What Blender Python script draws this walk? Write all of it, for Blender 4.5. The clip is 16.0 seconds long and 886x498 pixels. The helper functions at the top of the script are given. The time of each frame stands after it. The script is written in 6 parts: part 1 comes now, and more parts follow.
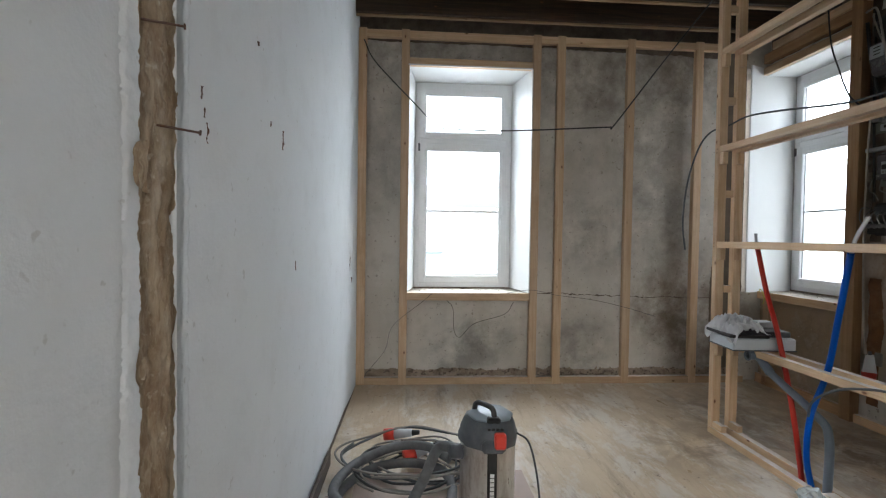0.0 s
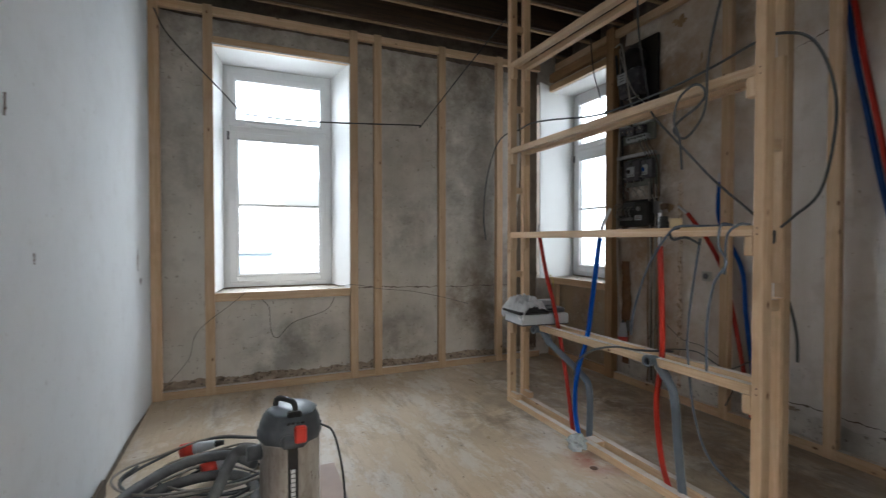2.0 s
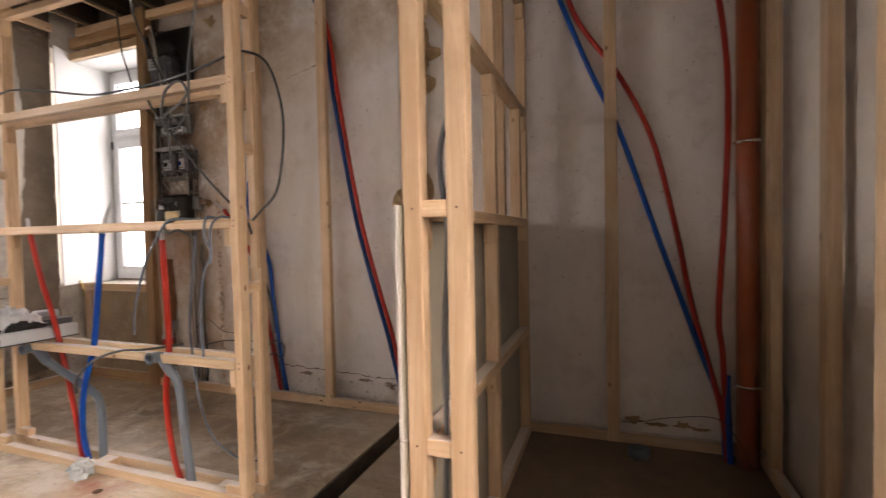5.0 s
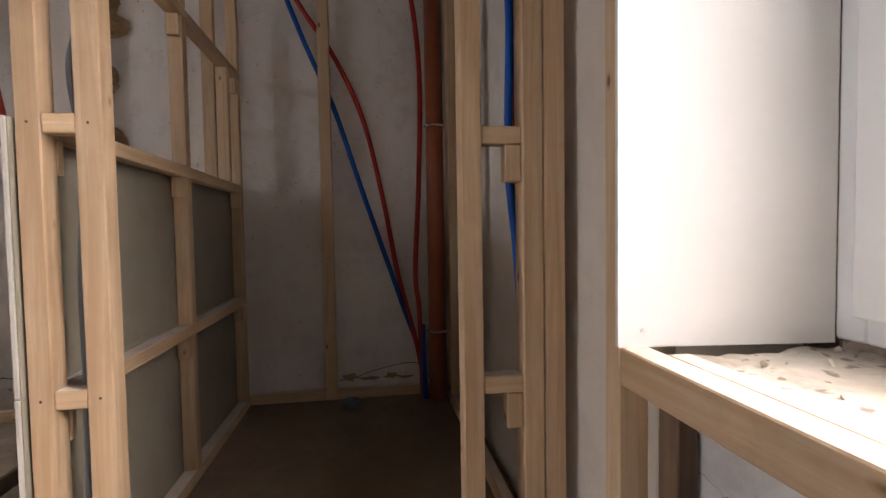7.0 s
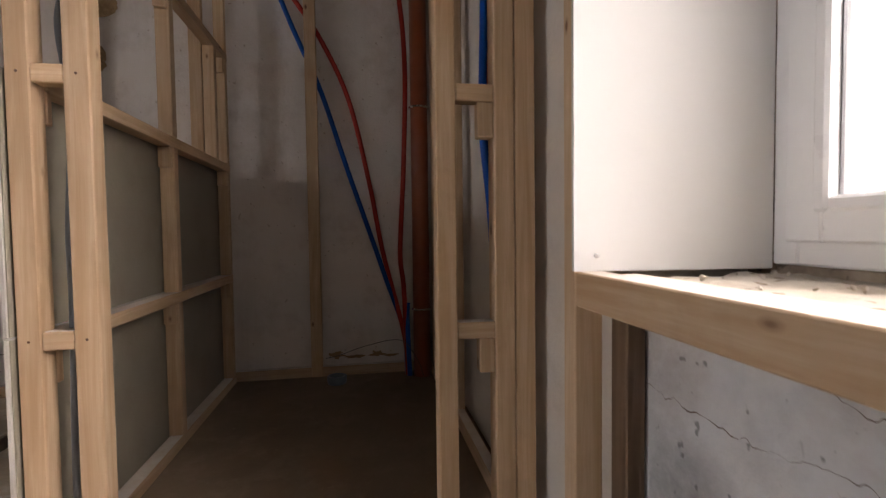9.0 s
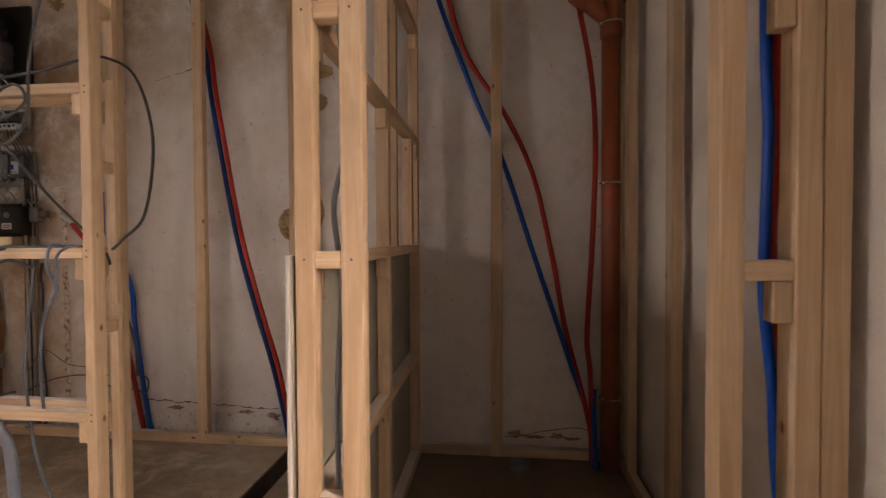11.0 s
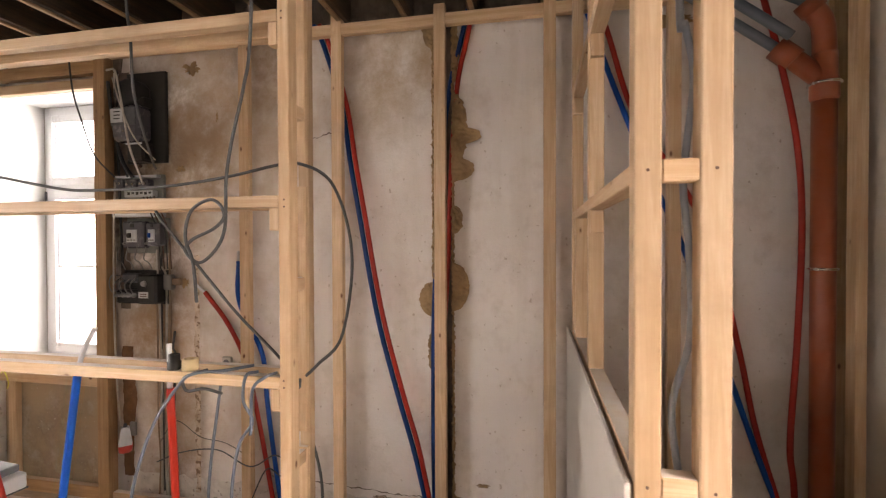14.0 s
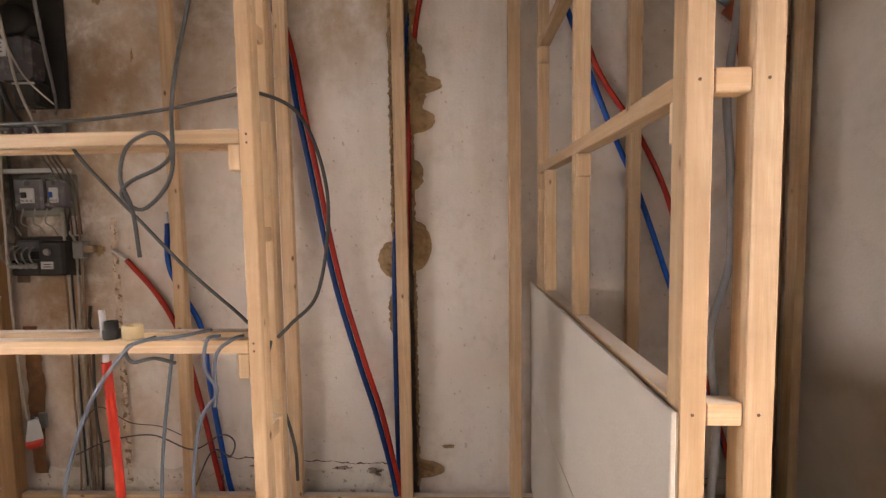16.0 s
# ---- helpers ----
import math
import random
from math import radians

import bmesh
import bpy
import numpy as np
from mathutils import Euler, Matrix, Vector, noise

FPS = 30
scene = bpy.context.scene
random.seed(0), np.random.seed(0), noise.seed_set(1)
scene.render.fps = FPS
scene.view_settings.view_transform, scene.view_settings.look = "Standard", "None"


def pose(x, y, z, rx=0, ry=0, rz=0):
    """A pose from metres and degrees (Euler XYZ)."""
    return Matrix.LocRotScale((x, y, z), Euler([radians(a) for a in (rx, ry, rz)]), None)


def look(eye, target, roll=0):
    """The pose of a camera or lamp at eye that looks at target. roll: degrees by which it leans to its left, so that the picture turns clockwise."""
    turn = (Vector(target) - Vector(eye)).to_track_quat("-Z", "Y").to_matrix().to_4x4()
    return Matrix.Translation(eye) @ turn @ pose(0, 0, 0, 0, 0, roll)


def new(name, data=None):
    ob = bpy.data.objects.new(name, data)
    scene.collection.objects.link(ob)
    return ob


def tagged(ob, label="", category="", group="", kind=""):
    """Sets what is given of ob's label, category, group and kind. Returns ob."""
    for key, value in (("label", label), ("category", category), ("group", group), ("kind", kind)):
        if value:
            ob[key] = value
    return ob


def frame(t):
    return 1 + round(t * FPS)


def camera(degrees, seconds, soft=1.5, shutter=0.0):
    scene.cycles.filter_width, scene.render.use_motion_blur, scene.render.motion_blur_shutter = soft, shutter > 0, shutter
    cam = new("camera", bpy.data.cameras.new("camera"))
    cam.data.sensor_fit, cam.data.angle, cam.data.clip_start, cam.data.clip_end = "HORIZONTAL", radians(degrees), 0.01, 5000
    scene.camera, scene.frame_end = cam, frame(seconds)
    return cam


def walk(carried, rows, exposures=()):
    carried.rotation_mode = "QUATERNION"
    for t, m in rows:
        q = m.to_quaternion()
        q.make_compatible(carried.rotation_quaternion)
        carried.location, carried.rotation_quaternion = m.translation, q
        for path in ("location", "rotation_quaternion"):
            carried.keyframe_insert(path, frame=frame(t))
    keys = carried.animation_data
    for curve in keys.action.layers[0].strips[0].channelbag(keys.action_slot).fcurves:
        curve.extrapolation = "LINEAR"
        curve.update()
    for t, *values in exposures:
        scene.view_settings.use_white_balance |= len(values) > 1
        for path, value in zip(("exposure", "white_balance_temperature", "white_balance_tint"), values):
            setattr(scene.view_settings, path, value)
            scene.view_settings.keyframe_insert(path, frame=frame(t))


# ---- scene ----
# ---- camera ----
cam = camera(87.7, 16.0, soft=1.2, shutter=0.3)
PATH = [
    (0, (0.055, -4.304, 1.385), (0.187, -2.309, 1.336), 0.8),
    (0.5, (0.097, -4.302, 1.355), (0.223, -2.306, 1.32), 0.7),
    (1, (0.149, -4.339, 1.336), (0.368, -2.351, 1.305), 0.7),
    (1.5, (0.217, -4.361, 1.317), (0.658, -2.411, 1.285), 0.3),
    (2, (0.239, -4.361, 1.323), (1.032, -2.525, 1.284), 0.0),
    (2.5, (0.273, -4.406, 1.314), (1.321, -2.703, 1.272), -0.3),
    (3, (0.327, -4.453, 1.302), (1.621, -2.929, 1.259), -0.4),
    (3.5, (0.348, -4.511, 1.294), (1.836, -3.176, 1.248), -0.5),
    (4, (0.402, -4.572, 1.284), (2.05, -3.44, 1.236), -0.7),
    (4.5, (0.451, -4.654, 1.289), (2.219, -3.721, 1.236), -0.9),
    (5, (0.512, -4.779, 1.283), (2.39, -4.093, 1.224), -1.2),
    (5.2, (0.523, -4.834, 1.268), (2.44, -4.27, 1.208), -1.2),
    (7.3, (0.436, -5.07, 1.027), (2.404, -5.419, 0.944), -0.9),
    (7.5, (0.419, -5.078, 0.982), (2.384, -5.437, 0.897), -0.9),
    (8, (0.374, -5.117, 0.862), (2.335, -5.501, 0.777), -0.9),
    (8.2, (0.352, -5.125, 0.832), (2.311, -5.519, 0.747), -1.0),
    (10.3, (0.479, -4.9, 1.295), (2.479, -4.918, 1.238), -0.5),
    (10.5, (0.485, -4.86, 1.327), (2.484, -4.801, 1.273), -0.6),
    (11, (0.502, -4.766, 1.416), (2.489, -4.545, 1.37), -0.3),
    (11.5, (0.53, -4.646, 1.518), (2.507, -4.346, 1.48), -0.2),
    (12, (0.567, -4.511, 1.621), (2.537, -4.166, 1.59), -0.3),
    (12.5, (0.583, -4.402, 1.698), (2.543, -4.009, 1.669), -0.2),
    (13, (0.637, -4.265, 1.767), (2.596, -3.864, 1.738), -0.2),
    (13.5, (0.667, -4.162, 1.856), (2.625, -3.755, 1.827), -0.3),
    (14, (0.67, -4.019, 1.883), (2.63, -3.623, 1.856), -0.2),
    (14.5, (0.635, -3.884, 1.889), (2.605, -3.539, 1.866), -0.3),
    (15, (0.615, -3.805, 1.883), (2.597, -3.54, 1.852), -0.5),
    (15.5, (0.674, -3.794, 1.835), (2.666, -3.626, 1.786), -0.8),
    (16, (0.771, -3.778, 1.775), (2.765, -3.703, 1.635), -0.9),
]
EXPOSURES = [(0, -0.56, 6230, 8), (1.5, -0.66, 6230, 8), (2.5, -0.79, 6300, 10), (3.5, -0.58, 6700, 16), (4.2, -0.07, 7200, 19), (5.0, 0.31, 7550, 22), (7.5, -0.16, 6750, 18), (8.2, -0.21, 6750, 18), (10.5, -0.6, 7800, 24), (11.0, -0.1, 8150, 27), (11.5, 0.55, 8600, 30), (12.0, 0.77, 8100, 27), (13, 0.88, 7850, 22), (15, 0.83, 7850, 22), (16, 0.73, 7950, 23)]
walk(cam, [(t, look(eye, target, roll)) for t, eye, target, roll in PATH], EXPOSURES)

# ---- light: an overcast day through three windows ----
world = bpy.data.worlds.new("world")
scene.world = world
world.use_nodes = True
wn = world.node_tree.nodes
sky = wn.new("ShaderNodeTexSky")
sky.sky_type = "NISHITA"
sky.sun_disc = False
sky.sun_elevation, sky.sun_rotation = radians(40), radians(200)
sky.dust_density, sky.ozone_density = 6.0, 0.5
grey = wn.new("ShaderNodeHueSaturation")
grey.inputs["Saturation"].default_value, grey.inputs["Value"].default_value = 0.2, 6.5
world.node_tree.links.new(sky.outputs[0], grey.inputs["Color"])
world.node_tree.links.new(grey.outputs[0], wn["Background"].inputs[0])
wn["Background"].inputs[1].default_value = 0.15
sun = new("sun", bpy.data.lights.new("sun", "SUN"))
sun.data.energy, sun.data.angle, sun.data.color = 1.0, radians(25), (1, 0.97, 0.92)
sun.matrix_world = look((0, 0, 0), (math.sin(radians(200)) * -1, math.cos(radians(200)) * -1, -0.84))


def window_light(name, eye, target, w, h, watts, color=(0.86, 0.93, 1.0)):
    lamp = new(name, bpy.data.lights.new(name, "AREA"))
    lamp.data.shape, lamp.data.size, lamp.data.size_y = "RECTANGLE", w, h
    lamp.data.energy, lamp.data.color = watts, color
    lamp.matrix_world = look(eye, target)
    return lamp


# each stands outside its window and leans in, as the sky above the street does
window_light("daylight_north", (0.575, 1.40, 2.88), (0.575, 0.50, 2.43), 3.0, 1.8, 450)
window_light("daylight_east", (4.70, 0.45, 2.25), (3.84, 0.35, 1.65), 3.0, 3.2, 205)
window_light("daylight_south", (0.60, -6.75, 2.55), (0.60, -5.99, 1.80), 2.2, 3.0, 160, (1.0, 0.95, 0.89))


# ---- materials ----
def material(name):
    m = bpy.data.materials.new(name)
    m.use_nodes = True
    return m, m.node_tree.nodes, m.node_tree.links, m.node_tree.nodes["Principled BSDF"]


def mixer(nodes, links, fac, a, b, blend="MIX"):
    n = nodes.new("ShaderNodeMix")
    n.data_type, n.blend_type = "RGBA", blend
    for sock, v in ((n.inputs["Factor"], fac), (n.inputs["A"], a), (n.inputs["B"], b)):
        if isinstance(v, (float, int)):
            sock.default_value = v
        elif isinstance(v, tuple):
            sock.default_value = (*v, 1)
        else:
            links.new(v, sock)
    return n.outputs["Result"]


def ramp(nodes, links, src, stops):
    n = nodes.new("ShaderNodeValToRGB")
    e = n.color_ramp.elements
    while len(e) < len(stops):
        e.new(0.5)
    for el, (p, v) in zip(e, stops):
        el.position = p
        el.color = (v, v, v, 1) if isinstance(v, (float, int)) else (*v, 1)
    links.new(src, n.inputs[0])
    return n.outputs[0]


def coords(nodes, links, scale=(1, 1, 1), shift=None):
    g = nodes.new("ShaderNodeNewGeometry")
    m = nodes.new("ShaderNodeMapping")
    m.inputs["Scale"].default_value = scale
    links.new(g.outputs["Position"], m.inputs["Vector"])
    if shift is not None:
        links.new(shift, m.inputs["Location"])
    return m.outputs[0]


def noisy(nodes, links, vec, scale, detail=5, rough=0.55, distort=0.0):
    n = nodes.new("ShaderNodeTexNoise")
    n.inputs["Scale"].default_value, n.inputs["Detail"].default_value = scale, detail
    n.inputs["Roughness"].default_value, n.inputs["Distortion"].default_value = rough, distort
    links.new(vec, n.inputs["Vector"])
    return n.outputs["Fac"]


def bumped(nodes, links, bsdf, height, strength, distance=0.01):
    b = nodes.new("ShaderNodeBump")
    b.inputs["Strength"].default_value, b.inputs["Distance"].default_value = strength, distance
    links.new(height, b.inputs["Height"])
    links.new(b.outputs[0], bsdf.inputs["Normal"])


def wood(name, axis, light=(0.635, 0.465, 0.31), dark=(0.50, 0.325, 0.185), knots=True, lit_dust=0.85):
    """Sawn softwood with its grain along one axis, its upper faces paled for dust and window light."""
    m, n, l, p = material(name)
    info = n.new("ShaderNodeObjectInfo")
    comb = n.new("ShaderNodeCombineXYZ")
    mul = n.new("ShaderNodeMath")
    mul.operation = "MULTIPLY"
    mul.inputs[1].default_value = 37.0
    l.new(info.outputs["Random"], mul.inputs[0])
    for i in range(3):
        l.new(mul.outputs[0], comb.inputs[i])
    s = [1.0, 1.0, 1.0]
    s[axis] = 0.05
    vec = coords(n, l, tuple(s), comb.outputs[0])
    rings = noisy(n, l, vec, 26, 4, 0.6, 1.2)
    fine = noisy(n, l, vec, 190, 3, 0.6)
    base = mixer(n, l, ramp(n, l, rings, [(0.36, 0.0), (0.66, 1.0)]), light, dark)
    base = mixer(n, l, ramp(n, l, fine, [(0.35, 0.0), (0.75, 0.55)]), base, dark)
    if knots:
        k = [1.0, 1.0, 1.0]
        k[axis] = 0.5
        kv = coords(n, l, tuple(k), comb.outputs[0])
        vor = n.new("ShaderNodeTexVoronoi")
        vor.inputs["Scale"].default_value = 11.0
        l.new(kv, vor.inputs["Vector"])
        sep = n.new("ShaderNodeSeparateColor")
        l.new(vor.outputs["Color"], sep.inputs[0])
        some = n.new("ShaderNodeMath")
        some.operation = "MULTIPLY"
        l.new(ramp(n, l, vor.outputs["Distance"], [(0.055, 1.0), (0.085, 0.35), (0.125, 0.0)]), some.inputs[0])
        l.new(ramp(n, l, sep.outputs[0], [(0.44, 0.0), (0.48, 1.0)]), some.inputs[1])
        base = mixer(n, l, some.outputs[0], base, (0.16, 0.07, 0.03))
    tone = ramp(n, l, info.outputs["Random"], [(0.0, 0.80), (1.0, 1.12)])
    base = mixer(n, l, 1.0, base, tone, "MULTIPLY")
    grime = ramp(n, l, noisy(n, l, coords(n, l), 3.3, 6, 0.7, 0.3), [(0.52, 0.0), (0.72, 0.30)])
    base = mixer(n, l, grime, base, tuple(c * 0.55 for c in dark))
    # pale tops: settled dust plus window light put into the base colour
    if lit_dust:
        up = n.new("ShaderNodeSeparateXYZ")
        l.new(n.new("ShaderNodeNewGeometry").outputs["Normal"], up.inputs[0])
        top_mask = n.new("ShaderNodeMath")
        top_mask.operation = "MULTIPLY"
        l.new(ramp(n, l, up.outputs[2], [(0.8, 0.0), (0.95, lit_dust)]), top_mask.inputs[0])
        l.new(ramp(n, l, noisy(n, l, coords(n, l), 9.0, 6, 0.7), [(0.3, 0.5), (0.6, 1.0)]), top_mask.inputs[1])
        base = mixer(n, l, top_mask.outputs[0], base, (0.66, 0.63, 0.60))
    l.new(base, p.inputs["Base Color"])
    p.inputs["Roughness"].default_value = 0.62
    bumped(n, l, p, fine, 0.25, 0.002)
    return m


WOOD = [wood("softwood_x", 0), wood("softwood_y", 1), wood("softwood_z", 2)]
OLD = [wood("old_wood_%s" % a, i, (0.075, 0.040, 0.021), (0.026, 0.015, 0.008), True, 0.0) for i, a in enumerate("xyz")]

DARK = [wood("dark_batten_%s" % a, i, (0.20, 0.125, 0.075), (0.12, 0.07, 0.04), True, 0.0) for i, a in enumerate("xyz")]
LATH = [wood("lath_wood_%s" % a, i, (0.36, 0.235, 0.135), (0.24, 0.145, 0.075), True, 0.0) for i, a in enumerate("xyz")]
BROWN = [wood("brown_wood_%s" % a, i, (0.43, 0.265, 0.14), (0.30, 0.17, 0.08), True, 0.3) for i, a in enumerate("xyz")]


def plaster(name, base, stain, dirt, stain_scale=1.3, amount=0.8, speck=0.5, streak=False, speck_at=0.70, blobs=(), blotch=None):
    """Painted or bare old plaster with stains, specks and a wavy face."""
    m, n, l, p = material(name)
    v = coords(n, l)
    big = noisy(n, l, v, stain_scale, 6, 0.62, 0.1)
    mid = noisy(n, l, v, 6.0, 6, 0.65)
    fine = noisy(n, l, v, 60.0, 4, 0.6)
    c = mixer(n, l, ramp(n, l, big, [(0.42, 0.0), (0.68, amount)]), base, stain)
    c = mixer(n, l, ramp(n, l, mid, [(0.5, 0.0), (0.78, amount if blotch is None else blotch)]), c, dirt)
    if streak:
        sv = coords(n, l, (1, 1, 0.1))
        c = mixer(n, l, ramp(n, l, noisy(n, l, sv, 4.5, 5, 0.6), [(0.5, 0.0), (0.75, 0.55)]), c, stain)
    if speck:
        sp = noisy(n, l, v, 32.0, 2, 0.5)
        c = mixer(n, l, ramp(n, l, sp, [(speck_at, 0.0), (speck_at + 0.05, speck)]), c, dirt)
    for at, radius, tint, most in blobs:
        d = n.new("ShaderNodeVectorMath")
        d.operation = "DISTANCE"
        l.new(v, d.inputs[0])
        d.inputs[1].default_value = at
        near = ramp(n, l, d.outputs["Value"], [(0.0, 1.0), (min(1.0, radius) * 0.5, 0.75), (min(1.0, radius), 0.0)])
        patch = ramp(n, l, noisy(n, l, v, 3.2, 10, 0.70, 0.15), [(0.34, 0.0), (0.62, most)])
        both = n.new("ShaderNodeMath")
        both.operation = "MULTIPLY"
        l.new(near, both.inputs[0])
        l.new(patch, both.inputs[1])
        c = mixer(n, l, both.outputs[0], c, tint)
    l.new(c, p.inputs["Base Color"])
    p.inputs["Roughness"].default_value = 0.85
    mixh = n.new("ShaderNodeMath")
    mixh.operation = "ADD"
    l.new(mid, mixh.inputs[0])
    l.new(fine, mixh.inputs[1])
    bumped(n, l, p, mixh.outputs[0], 0.35, 0.006)
    return m


M_WHITE = plaster("white_painted_plaster", (0.66, 0.675, 0.685), (0.585, 0.60, 0.605), (0.40, 0.385, 0.365), 0.9, 0.5, 0.5, blotch=0.22)
# black mould; the upper blobs also put shade high on the wall into colour
M_NORTH = plaster("mouldy_shaded_plaster", (0.60, 0.56, 0.505), (0.46, 0.41, 0.35), (0.19, 0.16, 0.125), 1.3, 0.7, 0.55, True, 0.66, [
    ((2.62, 0.1, 1.45), 0.62, (0.16, 0.14, 0.12), 0.75), ((2.45, 0.1, 2.0), 0.60, (0.20, 0.185, 0.165), 0.8), ((2.95, 0.1, 0.55), 0.75, (0.10, 0.065, 0.04), 0.95), ((2.5, 0.1, 0.75), 0.5, (0.16, 0.11, 0.07), 0.8),
    ((0.45, 0.1, 0.30), 0.40, (0.11, 0.11, 0.105), 0.65), ((0.78, 0.1, 0.42), 0.34, (0.12, 0.115, 0.105), 0.75), ((1.75, 0.1, 1.45), 0.55, (0.20, 0.185, 0.165), 0.75), ((1.7, 0.1, 0.3), 0.45, (0.12, 0.11, 0.10), 0.8),
    ((2.3, 0.1, 2.75), 0.8, (0.20, 0.175, 0.145), 0.8), ((1.55, 0.1, 3.05), 0.7, (0.16, 0.135, 0.105), 0.85), ((2.7, 0.1, 3.15), 0.8, (0.14, 0.115, 0.09), 0.85), ((0.5, 0.1, 3.25), 0.7, (0.15, 0.125, 0.10), 0.85),
    ((-0.25, 0.1, 3.0), 0.7, (0.20, 0.175, 0.15), 0.8), ((-0.25, 0.1, 2.1), 0.7, (0.24, 0.22, 0.195), 0.7), ((1.3, 0.1, 2.2), 0.6, (0.26, 0.24, 0.21), 0.6)], 0.35)
M_EAST = plaster("stained_plaster", (0.755, 0.705, 0.67), (0.56, 0.49, 0.42), (0.36, 0.275, 0.20), 1.1, 0.40, 0.6, True, 0.70, [((3.6, -1.40, 1.35), 0.33, (0.20, 0.12, 0.065), 0.95), ((3.6, -1.42, 0.75), 0.33, (0.24, 0.15, 0.08), 0.9), ((3.6, -1.40, 0.2), 0.4, (0.20, 0.13, 0.08), 0.95), ((3.6, -1.42, 1.85), 0.3, (0.22, 0.14, 0.08), 0.9), ((3.6, -1.25, 2.3), 1.0, (0.34, 0.23, 0.14), 0.95), ((3.6, -1.25, 2.8), 0.55, (0.08, 0.065, 0.05), 0.95), ((3.6, -1.2, 1.6), 0.45, (0.10, 0.08, 0.06), 0.9), ((3.6, -1.4, 0.9), 0.9, (0.45, 0.31, 0.19), 0.8), ((3.6, -1.75, 2.75), 1.0, (0.46, 0.33, 0.21), 0.95), ((3.6, -2.5, 2.9), 0.6, (0.52, 0.40, 0.28), 0.7), ((3.6, -3.2, 3.1), 0.4, (0.50, 0.35, 0.20), 0.7), ((3.6, -2.6, 0.15), 0.6, (0.42, 0.38, 0.34), 0.7), ((3.6, -1.15, 2.55), 0.42, (0.05, 0.04, 0.03), 0.95), ((3.6, -2.2, 3.1), 0.4, (0.30, 0.20, 0.12), 0.8), ((3.6, -1.20, 1.15), 0.35, (0.30, 0.17, 0.08), 0.9), ((3.6, -1.08, 2.0), 0.45, (0.05, 0.04, 0.03), 0.95), ((3.6, -1.50, 2.55), 0.5, (0.22, 0.14, 0.085), 0.85), ((3.6, -3.1, 3.15), 0.5, (0.36, 0.25, 0.14), 0.85), ((3.6, -2.95, 2.75), 0.35, (0.44, 0.33, 0.22), 0.7)])
M_SOUTH = plaster("cracked_plaster", (0.66, 0.66, 0.67), (0.55, 0.55, 0.56), (0.19, 0.19, 0.20), 1.5, 0.35, 0.8, False, 0.655, [((1.08, -5.62, 0.47), 0.16, (0.10, 0.10, 0.10), 0.9), ((1.14, -5.62, 0.72), 0.14, (0.26, 0.20, 0.16), 0.7), ((0.75, -5.62, 0.74), 0.12, (0.30, 0.22, 0.17), 0.6), ((0.85, -5.62, 0.36), 0.2, (0.14, 0.14, 0.14), 0.7)])
M_ALCOVE = plaster("plain_cream_plaster", (0.66, 0.60, 0.535), (0.56, 0.495, 0.43), (0.44, 0.385, 0.33), 1.0, 0.45, 0.2)
M_LOAM = plaster("brown_loam", (0.39, 0.26, 0.135), (0.25, 0.155, 0.078), (0.10, 0.062, 0.035), 7.0, 0.85, 0.6)
ROT, rn, rl, rp = material("worm_eaten_post")
r_v = coords(rn, rl)
r_s = coords(rn, rl, (1, 1, 0.22))
r_fib = noisy(rn, rl, r_s, 75, 5, 0.65, 0.4)
r_blot = noisy(rn, rl, coords(rn, rl, (1, 1, 0.35)), 11, 7, 0.7, 0.7)
rc = mixer(rn, rl, ramp(rn, rl, r_blot, [(0.36, 0.0), (0.62, 1.0)]), (0.44, 0.345, 0.23), (0.25, 0.165, 0.095))
rc = mixer(rn, rl, ramp(rn, rl, r_fib, [(0.48, 0.0), (0.72, 0.7)]), rc, (0.16, 0.09, 0.045))
rc = mixer(rn, rl, ramp(rn, rl, noisy(rn, rl, coords(rn, rl, (1, 1, 0.5)), 5.5, 5, 0.65, 0.5), [(0.50, 0.0), (0.68, 0.7)]), rc, (0.50, 0.42, 0.31))
rc = mixer(rn, rl, ramp(rn, rl, noisy(rn, rl, r_v, 40, 4, 0.6), [(0.60, 0.0), (0.72, 0.6)]), rc, (0.60, 0.52, 0.40))
rl.new(rc, rp.inputs["Base Color"])
rp.inputs["Roughness"].default_value = 0.92
bumped(rn, rl, rp, r_fib, 0.7, 0.008)
M_TORN = plaster("torn_rust_brown_wall", (0.22, 0.105, 0.045), (0.12, 0.055, 0.025), (0.34, 0.22, 0.13), 9.0, 0.8, 0.6)
M_BORDER = plaster("old_wallpaper_border", (0.62, 0.52, 0.42), (0.40, 0.28, 0.19), (0.22, 0.14, 0.09), 12.0, 0.9, 0.9, False, 0.56)
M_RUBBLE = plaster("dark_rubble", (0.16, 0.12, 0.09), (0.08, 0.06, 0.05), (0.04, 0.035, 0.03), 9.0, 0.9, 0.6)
M_BOARD_BACK = plaster("grey_board", (0.29, 0.26, 0.205), (0.26, 0.225, 0.175), (0.225, 0.20, 0.15), 3.0, 0.5, 0.0)
M_MORTAR = plaster("crumbling_mortar", (0.55, 0.50, 0.43), (0.43, 0.36, 0.28), (0.19, 0.135, 0.09), 7.0, 0.8, 0.8, False, 0.62)
M_CHIPBOARD = plaster("dirty_chipboard", (0.21, 0.15, 0.10), (0.145, 0.10, 0.065), (0.28, 0.22, 0.165), 1.8, 0.7, 0.5)
M_BOARD = plaster("plasterboard_paper", (0.49, 0.46, 0.42), (0.46, 0.43, 0.39), (0.41, 0.38, 0.34), 2.0, 0.4, 0.0)
